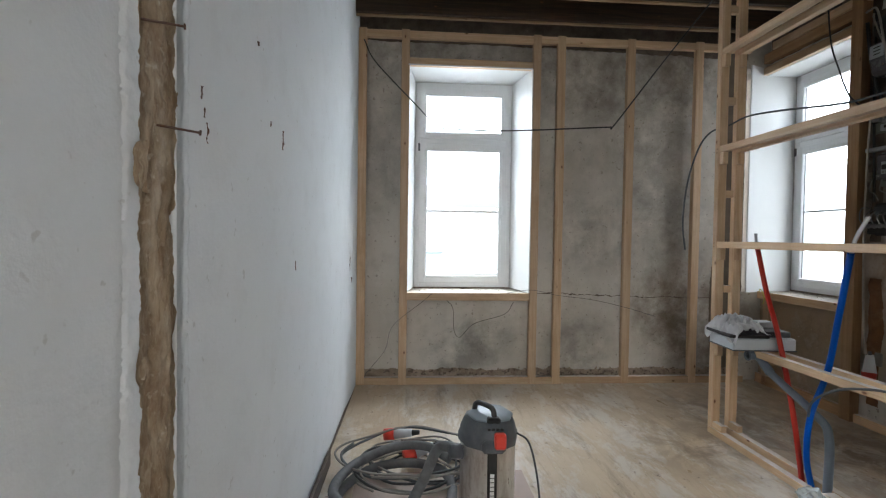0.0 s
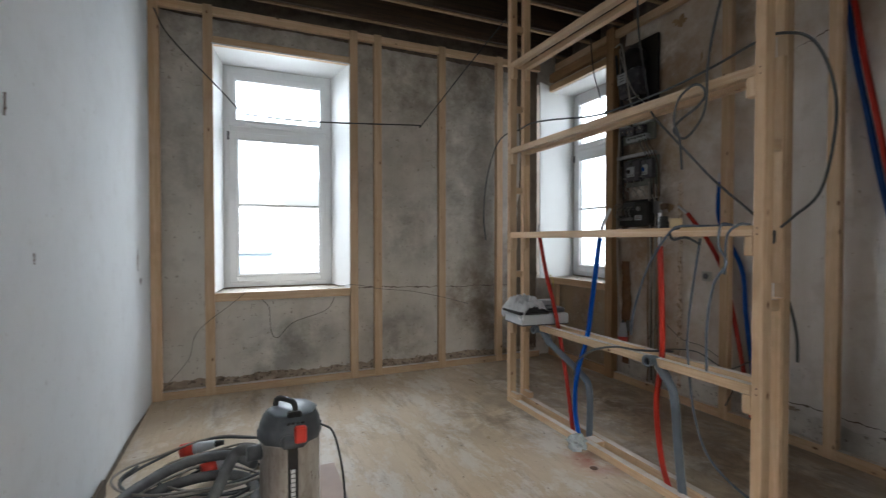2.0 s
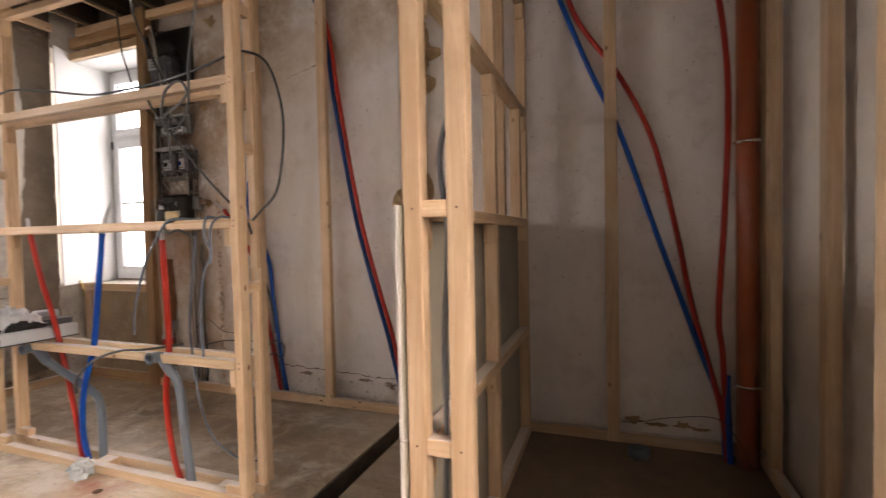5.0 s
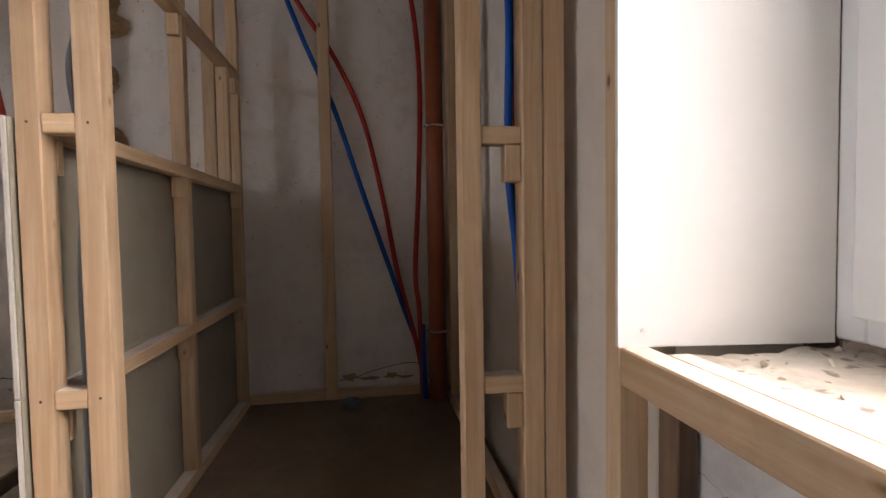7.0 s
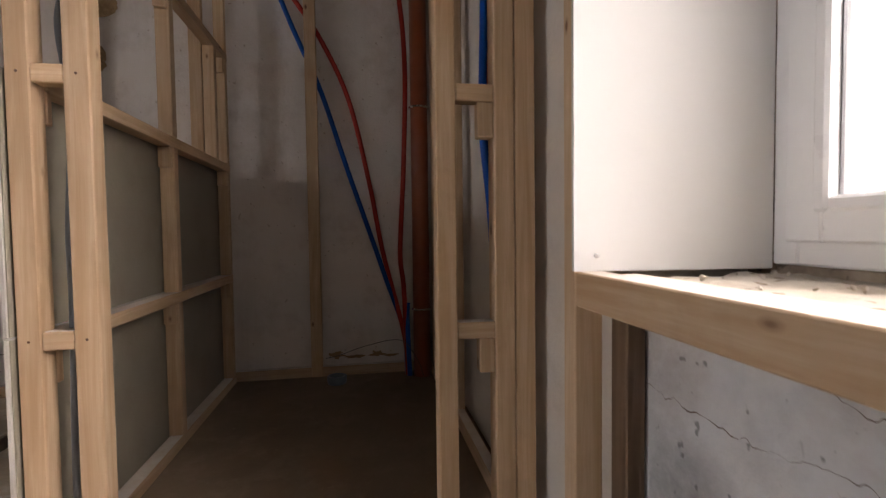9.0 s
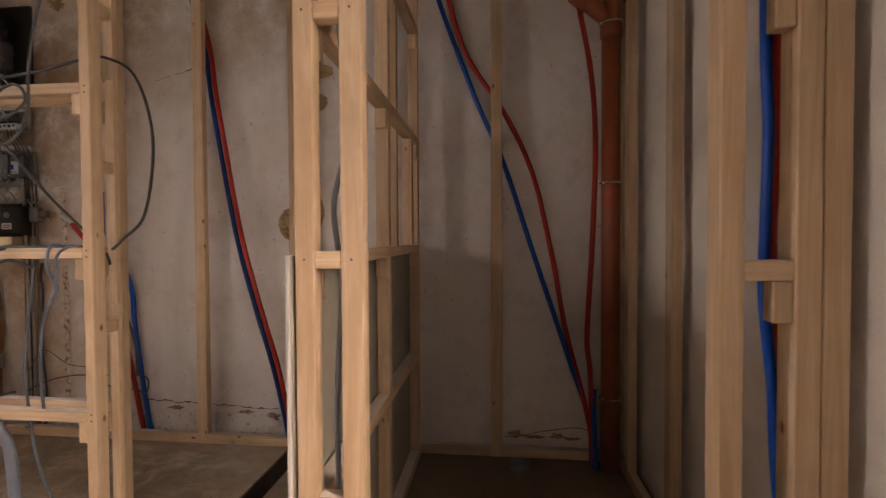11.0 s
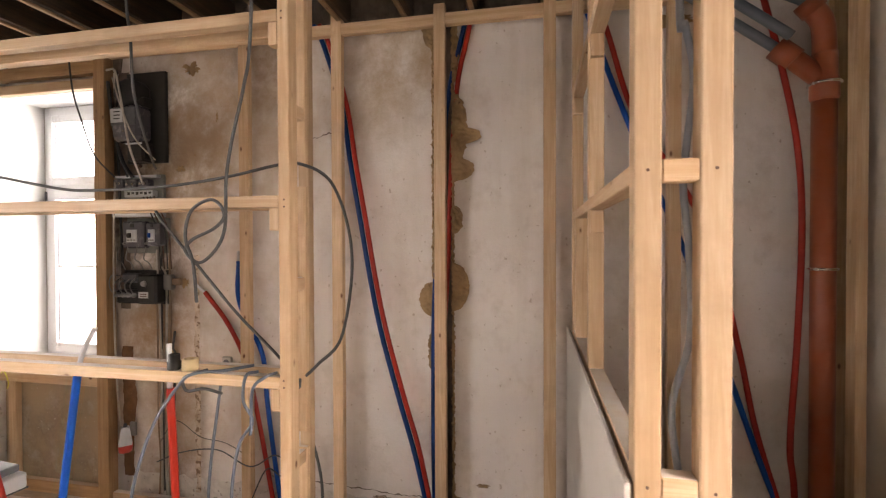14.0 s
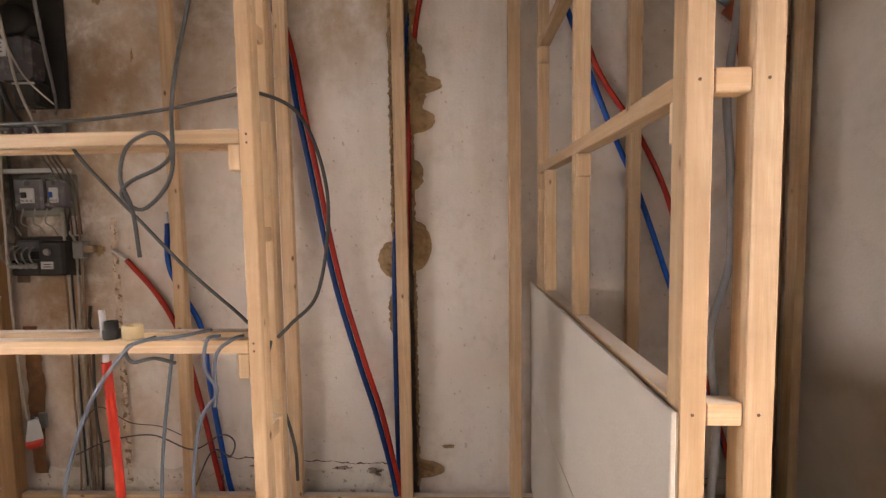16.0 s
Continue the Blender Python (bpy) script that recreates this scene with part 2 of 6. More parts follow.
M_OSBOARD = plaster("brown_fibreboard", (0.33, 0.245, 0.16), (0.17, 0.125, 0.085), (0.46, 0.41, 0.34), 3.0, 0.9, 0.8)

M_FOOT = plaster("broken_plaster_edge", (0.36, 0.29, 0.225), (0.22, 0.165, 0.12), (0.10, 0.075, 0.055), 11.0, 0.95, 0.8, False, 0.58)

# worn plywood floor
M_FLOOR, fn, fl, fp = material("dusty_plywood_floor")
fv = coords(fn, fl)
f_big = noisy(fn, fl, fv, 0.9, 6, 0.65, 0.8)
f_mid = noisy(fn, fl, fv, 4.5, 7, 0.72, 0.8)
f_grain = noisy(fn, fl, coords(fn, fl, (1, 0.09, 1)), 34, 5, 0.65, 0.5)
f_drag = noisy(fn, fl, coords(fn, fl, (1, 0.42, 1)), 3.6, 9, 0.74, 0.25)
f_wet = noisy(fn, fl, coords(fn, fl, (1, 0.22, 1)), 4.6, 8, 0.74, 0.2)
fc = mixer(fn, fl, ramp(fn, fl, f_big, [(0.35, 0.0), (0.65, 1.0)]), (0.54, 0.435, 0.315), (0.39, 0.295, 0.195))
fc = mixer(fn, fl, ramp(fn, fl, f_grain, [(0.52, 0.0), (0.78, 0.35)]), fc, (0.20, 0.145, 0.095))
fc = mixer(fn, fl, ramp(fn, fl, f_drag, [(0.49, 0.0), (0.58, 0.85)]), fc, (0.57, 0.52, 0.455))
fc = mixer(fn, fl, ramp(fn, fl, f_wet, [(0.54, 0.0), (0.66, 0.65)]), fc, (0.21, 0.15, 0.095))
fc = mixer(fn, fl, ramp(fn, fl, noisy(fn, fl, fv, 22, 3, 0.5), [(0.66, 0.0), (0.72, 0.7)]), fc, (0.12, 0.08, 0.06))
fc = mixer(fn, fl, ramp(fn, fl, noisy(fn, fl, fv, 55, 2, 0.5), [(0.70, 0.0), (0.74, 0.6)]), fc, (0.62, 0.60, 0.57))
# stains and brown dirt; spots behind the service frame also carry shade in colour
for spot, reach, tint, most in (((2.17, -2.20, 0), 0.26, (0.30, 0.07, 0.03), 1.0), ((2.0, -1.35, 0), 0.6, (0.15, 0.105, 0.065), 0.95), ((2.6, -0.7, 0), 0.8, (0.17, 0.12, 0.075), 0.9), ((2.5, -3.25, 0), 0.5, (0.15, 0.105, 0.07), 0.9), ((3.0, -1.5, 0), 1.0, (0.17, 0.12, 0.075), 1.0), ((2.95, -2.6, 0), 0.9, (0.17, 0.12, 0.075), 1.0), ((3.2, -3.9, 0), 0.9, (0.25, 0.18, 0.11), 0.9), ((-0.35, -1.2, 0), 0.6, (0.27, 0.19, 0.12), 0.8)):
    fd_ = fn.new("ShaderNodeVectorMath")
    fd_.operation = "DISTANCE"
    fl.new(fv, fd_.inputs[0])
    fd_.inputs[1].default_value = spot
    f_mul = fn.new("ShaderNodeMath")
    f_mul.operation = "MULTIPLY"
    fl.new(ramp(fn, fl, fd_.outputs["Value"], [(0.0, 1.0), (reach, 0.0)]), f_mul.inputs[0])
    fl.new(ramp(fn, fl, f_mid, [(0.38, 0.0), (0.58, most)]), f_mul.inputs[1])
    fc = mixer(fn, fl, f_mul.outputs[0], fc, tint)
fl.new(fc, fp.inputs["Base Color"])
fl.new(ramp(fn, fl, f_drag, [(0.3, 0.24), (0.7, 0.55)]), fp.inputs["Roughness"])
bumped(fn, fl, fp, f_grain, 0.10, 0.003)


def plain(name, color, rough=0.5, metal=0.0, var=0.15, scale=14.0, bump=0.1, clear=0.0):
    """A manufactured surface with slight dusting and tone variation."""
    m, n, l, p = material(name)
    v = coords(n, l)
    f = noisy(n, l, v, scale, 5, 0.6)
    c = mixer(n, l, ramp(n, l, f, [(0.35, 0.0), (0.75, 1.0)]), color, tuple(x * (1 - var) + 0.25 * var for x in color))
    l.new(c, p.inputs["Base Color"])
    l.new(ramp(n, l, f, [(0.3, rough * 0.85), (0.7, min(1.0, rough * 1.2))]), p.inputs["Roughness"])
    p.inputs["Metallic"].default_value = metal
    if "conduit" in name:
        p.inputs["Specular IOR Level"].default_value = 0.2
    if bump:
        bumped(n, l, p, f, bump, 0.002)
    return m


M_UPVC = plain("white_upvc", (0.76, 0.77, 0.78), 0.3, 0, 0.04, 6, 0.0)
M_REVEAL = plain("white_reveal_board", (0.70, 0.70, 0.69), 0.6, 0, 0.06, 3, 0.05)
M_GASKET = plain("grey_gasket", (0.10, 0.10, 0.11), 0.6)
M_RED = plain("red_conduit", (0.37, 0.024, 0.012), 0.34, 0, 0.05, 20)
M_BLUE = plain("blue_conduit", (0.0, 0.065, 0.35), 0.34, 0, 0.0, 20)
M_NAVY = plain("navy_conduit", (0.0, 0.032, 0.16), 0.36, 0, 0.03, 20)
M_PEX = plain("white_pex", (0.55, 0.56, 0.58), 0.35)
M_ORANGE = plain("orange_brown_drain", (0.29, 0.062, 0.018), 0.38, 0, 0.12, 9)
M_GREY = plain("grey_drain", (0.10, 0.125, 0.155), 0.4, 0, 0.1, 12)
M_CABLE = plain("grey_cable", (0.050, 0.055, 0.058), 0.6, 0, 0.08, 30)
M_CABLE_BLUE = plain("blue_grey_cable", (0.095, 0.12, 0.16), 0.5, 0, 0.1, 30)
M_CABLE_PALE = plain("pale_blue_grey_cable", (0.20, 0.235, 0.29), 0.45, 0, 0.1, 30)
M_DARK_CABLE = plain("dark_cable", (0.022, 0.022, 0.022), 0.5, 0, 0.05, 30)
M_WHITE_CABLE = plain("white_cable", (0.46, 0.43, 0.38), 0.5, 0, 0.3, 30)
M_WIRE = plain("thin_wire", (0.07, 0.06, 0.05), 0.6)
M_BLACK = plain("black_bakelite", (0.012, 0.011, 0.010), 0.5, 0, 0.05, 25)
M_SMOKE = plain("smoky_grey_cover", (0.11, 0.11, 0.125), 0.25, 0, 0.1, 18)
M_FUSE_GREY = plain("grey_fuse_box", (0.25, 0.25, 0.24), 0.55, 0, 0.4, 24)
M_STEEL, tn, tl, tp = material("dirty_brushed_steel")
t_run = noisy(tn, tl, coords(tn, tl, (1, 1, 0.14)), 16, 7, 0.7, 0.2)
t_spot = noisy(tn, tl, coords(tn, tl), 26, 5, 0.65)
tc_ = mixer(tn, tl, ramp(tn, tl, t_run, [(0.42, 0.0), (0.68, 0.85)]), (0.66, 0.64, 0.61), (0.30, 0.25, 0.20))
tc_ = mixer(tn, tl, ramp(tn, tl, t_spot, [(0.56, 0.0), (0.70, 0.7)]), tc_, (0.36, 0.30, 0.24))
tl.new(tc_, tp.inputs["Base Color"])
tl.new(ramp(tn, tl, t_run, [(0.35, 0.22), (0.7, 0.55)]), tp.inputs["Roughness"])
tl.new(ramp(tn, tl, t_spot, [(0.45, 1.0), (0.7, 0.5)]), tp.inputs["Metallic"])
M_ZINC = plain("zinc_clamp", (0.78, 0.79, 0.80), 0.25, 1.0, 0.1, 20)
M_PLASTIC = plain("dark_grey_plastic", (0.055, 0.062, 0.072), 0.45, 0, 0.2, 22)
M_RED_PLASTIC = plain("red_plastic", (0.62, 0.04, 0.02), 0.4, 0, 0.1, 20)
M_PALE = plain("pale_grey_plastic", (0.47, 0.50, 0.53), 0.45, 0, 0.1, 14)
M_RAG = plain("white_rag", (0.76, 0.76, 0.77), 0.9, 0, 0.1, 30)
M_CARD = plain("pinkish_card", (0.42, 0.32, 0.27), 0.8, 0, 0.25, 8)
M_INK = plain("white_lettering", (0.8, 0.8, 0.8), 0.5, 0, 0.0)
M_RUST = plain("rusty_iron", (0.12, 0.055, 0.03), 0.8, 0.3, 0.4, 30)
M_ROOF = plain("pale_roof_slate", (0.74, 0.73, 0.74), 0.7, 0, 0.3, 2)
M_FACADE = plain("pale_facade", (0.62, 0.60, 0.57), 0.85, 0, 0.2, 1)

M_SKIRT = plaster("grey_patched_plaster", (0.64, 0.60, 0.55), (0.50, 0.46, 0.415), (0.24, 0.20, 0.16), 3.0, 0.7, 0.7, False, 0.63)
# dark brown that paints the shade and mould of the window corner
M_CORNER_SHADE = plaster("dark_brown_shade_and_mould", (0.165, 0.125, 0.09), (0.10, 0.075, 0.055), (0.24, 0.19, 0.145), 4.0, 0.8, 0.5)
M_DULL_GREEN = plain("dirty_grey_green_board", (0.17, 0.185, 0.165), 0.6, 0, 0.4, 20)
M_BROWN_CABLE = plain("brown_stained_conduit", (0.25, 0.165, 0.10), 0.7, 0, 0.5, 18)
M_ZINC_CONDUIT = plain("dull_grey_conduit", (0.40, 0.37, 0.32), 0.6, 0.1, 0.5, 14)
M_DUSTY_CABLE = plain("dusty_brown_cable", (0.20, 0.175, 0.15), 0.7, 0, 0.4, 20)
M_GLASS, gn, gl, gp = material("window_glass")
gp.inputs["Base Color"].default_value = (0.97, 0.99, 1, 1)
gp.inputs["Roughness"].default_value = 0.0
gp.inputs["Transmission Weight"].default_value = 1.0
gp.inputs["IOR"].default_value = 1.45
M_CLEAR, cn, cl, cp = material("clear_plastic")
cp.inputs["Base Color"].default_value = (0.85, 0.92, 0.95, 1)
cp.inputs["Roughness"].default_value = 0.15
cp.inputs["Transmission Weight"].default_value = 0.7


# ---- building helpers ----
def thing(name, at, label, category, group="", kind=""):
    e = new(name)
    e.empty_display_size = 0.1
    e.location = at
    return tagged(e, label, category, group, kind)


def link_mesh(name, bm, mat):
    me = bpy.data.meshes.new(name)
    bm.to_mesh(me)
    bm.free()
    mats = mat if isinstance(mat, (list, tuple)) else [mat]
    for k in mats:
        me.materials.append(k)
    return new(name, me)


def part(name, bm, mat, parent, label=""):
    ob = link_mesh(name, bm, mat)
    ob.parent = parent
    m = Matrix.Translation(parent.location)
    ob.matrix_parent_inverse = m.inverted()
    return tagged(ob, label)


def box(x0, x1, y0, y1, z0, z1, bevel=0.0025, bm=None):
    """A block with softened edges."""
    out = bm or bmesh.new()
    made = bmesh.ops.create_cube(out, size=1.0, matrix=Matrix.LocRotScale(
        ((x0 + x1) / 2, (y0 + y1) / 2, (z0 + z1) / 2), None, (abs(x1 - x0), abs(y1 - y0), abs(z1 - z0))))
    if bevel:
        edges = {e for v in made["verts"] for e in v.link_edges}
        bmesh.ops.bevel(out, geom=list(edges), offset=bevel, segments=1, affect="EDGES")
    return out


def stick(name, parent, x0, x1, y0, y1, z0, z1, woods=None, label=""):
    """One length of timber, its grain along its longest side."""
    size = (abs(x1 - x0), abs(y1 - y0), abs(z1 - z0))
    return part(name, box(x0, x1, y0, y1, z0, z1, 0.003), (woods or WOOD)[size.index(max(size))], parent, label)


def smooth_path(pts, steps=8):
    """Catmull-Rom through the given points."""
    p = [Vector(q) for q in pts]
    p = [p[0] * 2 - p[1]] + p + [p[-1] * 2 - p[-2]]
    out = []
    for i in range(1, len(p) - 2):
        for s in range(steps):
            t = s / steps
            a, b, c, d = p[i - 1], p[i], p[i + 1], p[i + 2]
            out.append(0.5 * (2 * b + (c - a) * t + (2 * a - 5 * b + 4 * c - d) * t * t + (3 * b - a - 3 * c + d) * t ** 3))
    return out + [p[-2]]


def tube(pts, r, sides=10, steps=8, ribs=0.0, caps=True, bm=None, straight=False):
    """A pipe or cable along a smooth line; ribs: corrugation depth."""
    out = bm or bmesh.new()
    path = [Vector(q) for q in pts] if straight else smooth_path(pts, steps)
    if ribs:
        fine = []
        for a, b in zip(path, path[1:]):
            k = max(1, int((b - a).length / 0.006))
            fine += [a.lerp(b, i / k) for i in range(k)]
        path = fine + [path[-1]]
    up = Vector((0.31, 0.17, 0.93)).normalized()
    rings = []
    for i, q in enumerate(path):
        d = (path[min(i + 1, len(path) - 1)] - path[max(i - 1, 0)]).normalized()
        if abs(d.dot(up)) > 0.98:
            up = Vector((1, 0, 0))
        u = (up - d * up.dot(d)).normalized()
        up = u
        w = d.cross(u)
        rr = r * (1 - ribs * (i % 2))
        rings.append([out.verts.new(q + (u * math.cos(k * math.tau / sides) + w * math.sin(k * math.tau / sides)) * rr) for k in range(sides)])
    for a, b in zip(rings, rings[1:]):
        for k in range(sides):
            out.faces.new((a[k], a[(k + 1) % sides], b[(k + 1) % sides], b[k])).smooth = True
    if caps:
        out.faces.new(rings[0][::-1])
        out.faces.new(rings[-1])
    return out


def cyl(center, axis, r0, r1, length, sides=24, bm=None, smooth=True):
    """A round body from center along axis."""
    out = bm or bmesh.new()
    d = Vector(axis).normalized()
    m = Matrix.Translation(Vector(center) + d * length / 2) @ d.to_track_quat("Z", "Y").to_matrix().to_4x4()
    made = bmesh.ops.create_cone(out, cap_ends=True, segments=sides, radius1=r0, radius2=r1, depth=length, matrix=m)
    if smooth:
        for v in made["verts"]:
            for f in v.link_faces:
                f.smooth = len(f.verts) == 4
    return out


def lathe(center, profile, sides=32, bm=None):
    """A turned body: profile of (radius, height)."""
    out = bm or bmesh.new()
    c = Vector(center)
    rings = [[out.verts.new(c + Vector((r * math.cos(k * math.tau / sides), r * math.sin(k * math.tau / sides), z))) for k in range(sides)] for r, z in profile]
    for a, b in zip(rings, rings[1:]):
        for k in range(sides):
            out.faces.new((a[k], a[(k + 1) % sides], b[(k + 1) % sides], b[k])).smooth = True
    out.faces.new(rings[0][::-1])
    out.faces.new(rings[-1])
    return out


def torus(center, R, r, axis=(0, 0, 1), sides=24, bm=None):
    q = Vector(axis).to_track_quat("Z", "Y")
    pts = [Vector(center) + q @ Vector((R * math.cos(a * math.tau / sides), R * math.sin(a * math.tau / sides), 0)) for a in range(sides + 1)]
    return tube(pts, r, 8, 1, 0, False, bm, True)


def structure(name, bm, mat, label, category):
    return tagged(link_mesh(name, bm, mat), label, category, "", "structure")


# ---- the shell ----
XW, XE, YN, YS, TOP = -0.46, 3.585, 0.10, -5.62, 3.72


def grid_wall(bm, u_axis, const, u0, u1, v0, v1, amp, seed, n_per_m=9):
    """An uneven plaster skin in a plane; u along x or y, v up."""
    nu, nv = max(2, int((u1 - u0) * n_per_m)), max(2, int((v1 - v0) * n_per_m))
    rows = []
    for j in range(nv + 1):
        row = []
        for i in range(nu + 1):
            u, v = u0 + (u1 - u0) * i / nu, v0 + (v1 - v0) * j / nv
            d = noise.noise(Vector((u * 1.3 + seed, v * 1.3, seed))) * amp + noise.noise(Vector((u * 5 + seed, v * 5, seed))) * amp * 0.3
            row.append(bm.verts.new((u, const + d, v) if u_axis == "x" else (const + d, u, v)))
        rows.append(row)
    for j in range(nv):
        for i in range(nu):
            f = bm.faces.new((rows[j][i], rows[j][i + 1], rows[j + 1][i + 1], rows[j + 1][i]))
            f.smooth = True
    return bm


def wall(name, u_axis, face, back, u0, u1, v0, v1, holes, mat, label, amp=0.006):
    """A thick wall with an uneven face and openings right through; the cells round the openings are separate solids of one mesh."""
    bm = bmesh.new()
    us = sorted({u0, u1, *[h[0] for h in holes], *[h[1] for h in holes]})
    vs = sorted({v0, v1, *[h[2] for h in holes], *[h[3] for h in holes]})
    sign = 1 if back > face else -1
    for a, b in zip(us, us[1:]):
        for c, d in zip(vs, vs[1:]):
            if any(h[0] <= a and b <= h[1] and h[2] <= c and d <= h[3] for h in holes):
                continue
            grid_wall(bm, u_axis, face, a, b, c, d, amp, len(name))
            o = face + sign * 0.012
            if u_axis == "x":
                box(a, b, o, back, c, d, 0, bm)
            else:
                box(o, back, a, b, c, d, 0, bm)
    return structure(name, bm, mat, label, "wall")


wall("wall_north", "x", YN, 0.62, XW - 0.3, 3.345, -0.1, TOP, [(-0.025, 1.185, 0.82, 3.0)], M_NORTH, "old grey plaster wall with black mould stains and painted-in upper shade")
wall("wall_east", "y", XE, 4.12, YS - 0.5, 0.62, -0.1, TOP, [(-0.88, 0.22, 0.84, 3.09), (-3.50, -3.37, -0.1, 3.35)], M_EAST, "stained cream plaster wall with an open chase")
wall("wall_alcove", "x", YS, -6.1, 1.26, XE, -0.1, TOP, [], M_ALCOVE, "plain cream plaster wall inside the alcove")
wall("wall_south", "x", YS, -6.1, XW - 0.3, 1.26, -0.1, TOP, [(-0.075, 1.26, 0.82, 3.0)], M_SOUTH, "white cracked plaster wall below and beside a window")
wall("wall_west", "y", XW, -0.85, -6.1, 0.62, -0.1, TOP, [(-3.44, -3.235, -0.1, TOP)], M_WHITE, "white painted plaster wall with an exposed timber post")

structure("wall_corner", box(3.345, XE + 0.02, YN, 0.62, -0.1, 0.886, 0), M_NORTH, "old grey plaster corner below the window", "wall")
structure("wall_corner", box(3.345, XE + 0.02, YN, 0.62, 3.10, TOP, 0), M_NORTH, "old grey plaster corner above the window", "wall")

structure("wall_core", box(-0.85, -0.64, -3.45, -3.225, -0.1, TOP, 0), M_RUBBLE, "dark masonry core behind the bared post", "wall")

# floor: plywood decking with an open service channel
bm = bmesh.new()
box(XW - 0.3, XE + 0.05, -3.375, 0.2, -0.12, 0.0, 0, bm)
box(XW - 0.3, XE + 0.05, -5.9, -3.50, -0.12, 0.0, 0, bm)
box(XW - 0.3, 1.55, -3.50, -3.375, -0.12, 0.0, 0, bm)
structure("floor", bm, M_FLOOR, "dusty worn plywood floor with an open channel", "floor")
structure("floor_alcove", box(1.76, XE + 0.02, YS - 0.02, -4.214, -0.06, 0.004, 0.001), M_CHIPBOARD, "dark dirty chipboard floor inside the alcove", "floor")
# thin dark liners over the plywood edges paint the slot's shade
structure("channel_shade_liner", box(1.552, XE, -3.381, -3.376, -0.165, -0.012, 0), M_RUBBLE, "dark liner standing in for shade in the open floor channel", "floor")
structure("channel_shade_liner", box(1.552, XE, -3.499, -3.494, -0.165, -0.012, 0), M_RUBBLE, "dark liner standing in for shade in the open floor channel", "floor")
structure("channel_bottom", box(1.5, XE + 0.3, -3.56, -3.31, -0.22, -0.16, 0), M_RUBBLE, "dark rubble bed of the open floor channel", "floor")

# ceiling: dark boards over joists
structure("ceiling", box(XW - 0.4, 4.12, -6.1, 0.62, TOP - 0.16, TOP, 0), OLD[0], "dark old boards of the bare ceiling", "ceiling")

# joists along the room's width with pale lath edges
joists = thing("ceiling_joists", (1.5, -2.8, 3.4), "dark old timber joists under the bare ceiling", "joist", "", "structure")
y = -0.16
while y > -5.6:
    stick("joist", joists, XW, 3.58, y - 0.075, y, 3.33, 3.56, OLD)
    stick("lath", joists, XW, 3.58, y - 0.046, y - 0.016, 3.312, 3.329, LATH)
    y -= 0.43

# ---- north stud frame ----
nf = thing("stud_frame", (1.2, 0.03, 0), "pale softwood stud frame along the window wall", "stud frame", "stud frames", "structure")
stick("bottom_plate", nf, -0.46, 3.32, 0.004, 0.05, 0.0, 0.066)
stick("top_plate", nf, -0.46, 3.32, 0.004, 0.05, 3.22, 3.29)
for x in (-0.478 + 0.02, -0.066, 1.168, 1.402, 2.08, 2.757):
    stick("stud", nf, x, x + 0.075, 0.0, 0.054, 0.0, 3.30)
stick("header", nf, 0.011, 1.166, 0.002, 0.052, 2.975, 3.045)
stick("sill_rail", nf, 0.011, 1.166, 0.002, 0.052, 0.795, 0.868)

# ---- east stud frames ----
ef = thing("stud_frame", (3.5, -2.5, 0), "pale softwood stud frame along the meter wall", "stud frame", "stud frames", "structure")
stick("bottom_plate", ef, 3.474, 3.52, -3.39, -0.98, 0.0, 0.066)
stick("bottom_plate", ef, 3.474, 3.52, -5.55, -3.47, 0.0, 0.066)
stick("top_plate", ef, 3.474, 3.52, -5.60, -0.05, 3.23, 3.30)
for y in (-2.04, -2.715, -3.397, -4.062, -4.745, -5.555):
    stick("stud", ef, 3.47, 3.52, y - 0.072, y, 0.0, 3.36)
stick("stud", ef, 3.45, 3.53, -0.975, -0.88, 0.0, 3.33, BROWN, "brown weathered stud")
stick("header", ef, 3.474, 3.52, -0.88, 0.05, 3.02, 3.09)
stick("header", ef, 3.474, 3.53, -0.88, 0.05, 3.13, 3.22, BROWN, "brown weathered header")
stick("sill_rail", ef, 3.474, 3.52, -0.88, 0.05, 0.83, 0.90)
stick("stud", ef, 3.474, 3.52, -0.10, -0.03, 0.0, 0.83)
stick("bottom_plate", ef, 3.474, 3.52, -0.88, 0.05, 0.0, 0.09, BROWN)
part("panel", box(3.535, 3.55, -0.88, 0.08, 0.0, 0.86), M_OSBOARD, ef, "brown stained fibreboard under the window")

# ---- service frame for the wash basins ----
XA = 2.218
sf = thing("service_frame", (2.3, -2.1, 0), "free-standing double softwood frame holding pipes", "service frame")
RAILS = (0.658, 1.340, 2.016, 2.70)
NEAR, FAR = (-3.132, -3.087), (-1.150, -1.105)
for y0, y1 in (NEAR, FAR):
    stick("post", sf, XA, XA + 0.062, y0, y1, 0.046, 3.33)
stick("post", sf, XA + 0.127, XA + 0.189, *FAR, 0.046, 3.33)
# the rear near post: a recessed backing with three facing lengths
stick("post", sf, XA + 0.147, XA + 0.189, *NEAR, 0.046, 3.33)
for z0, z1 in ((0.046, 1.075), (1.137, 2.107), (2.196, 3.05)):
    stick("facing", sf, XA + 0.122, XA + 0.146, NEAR[0] + 0.001, NEAR[1] - 0.001, z0, z1)
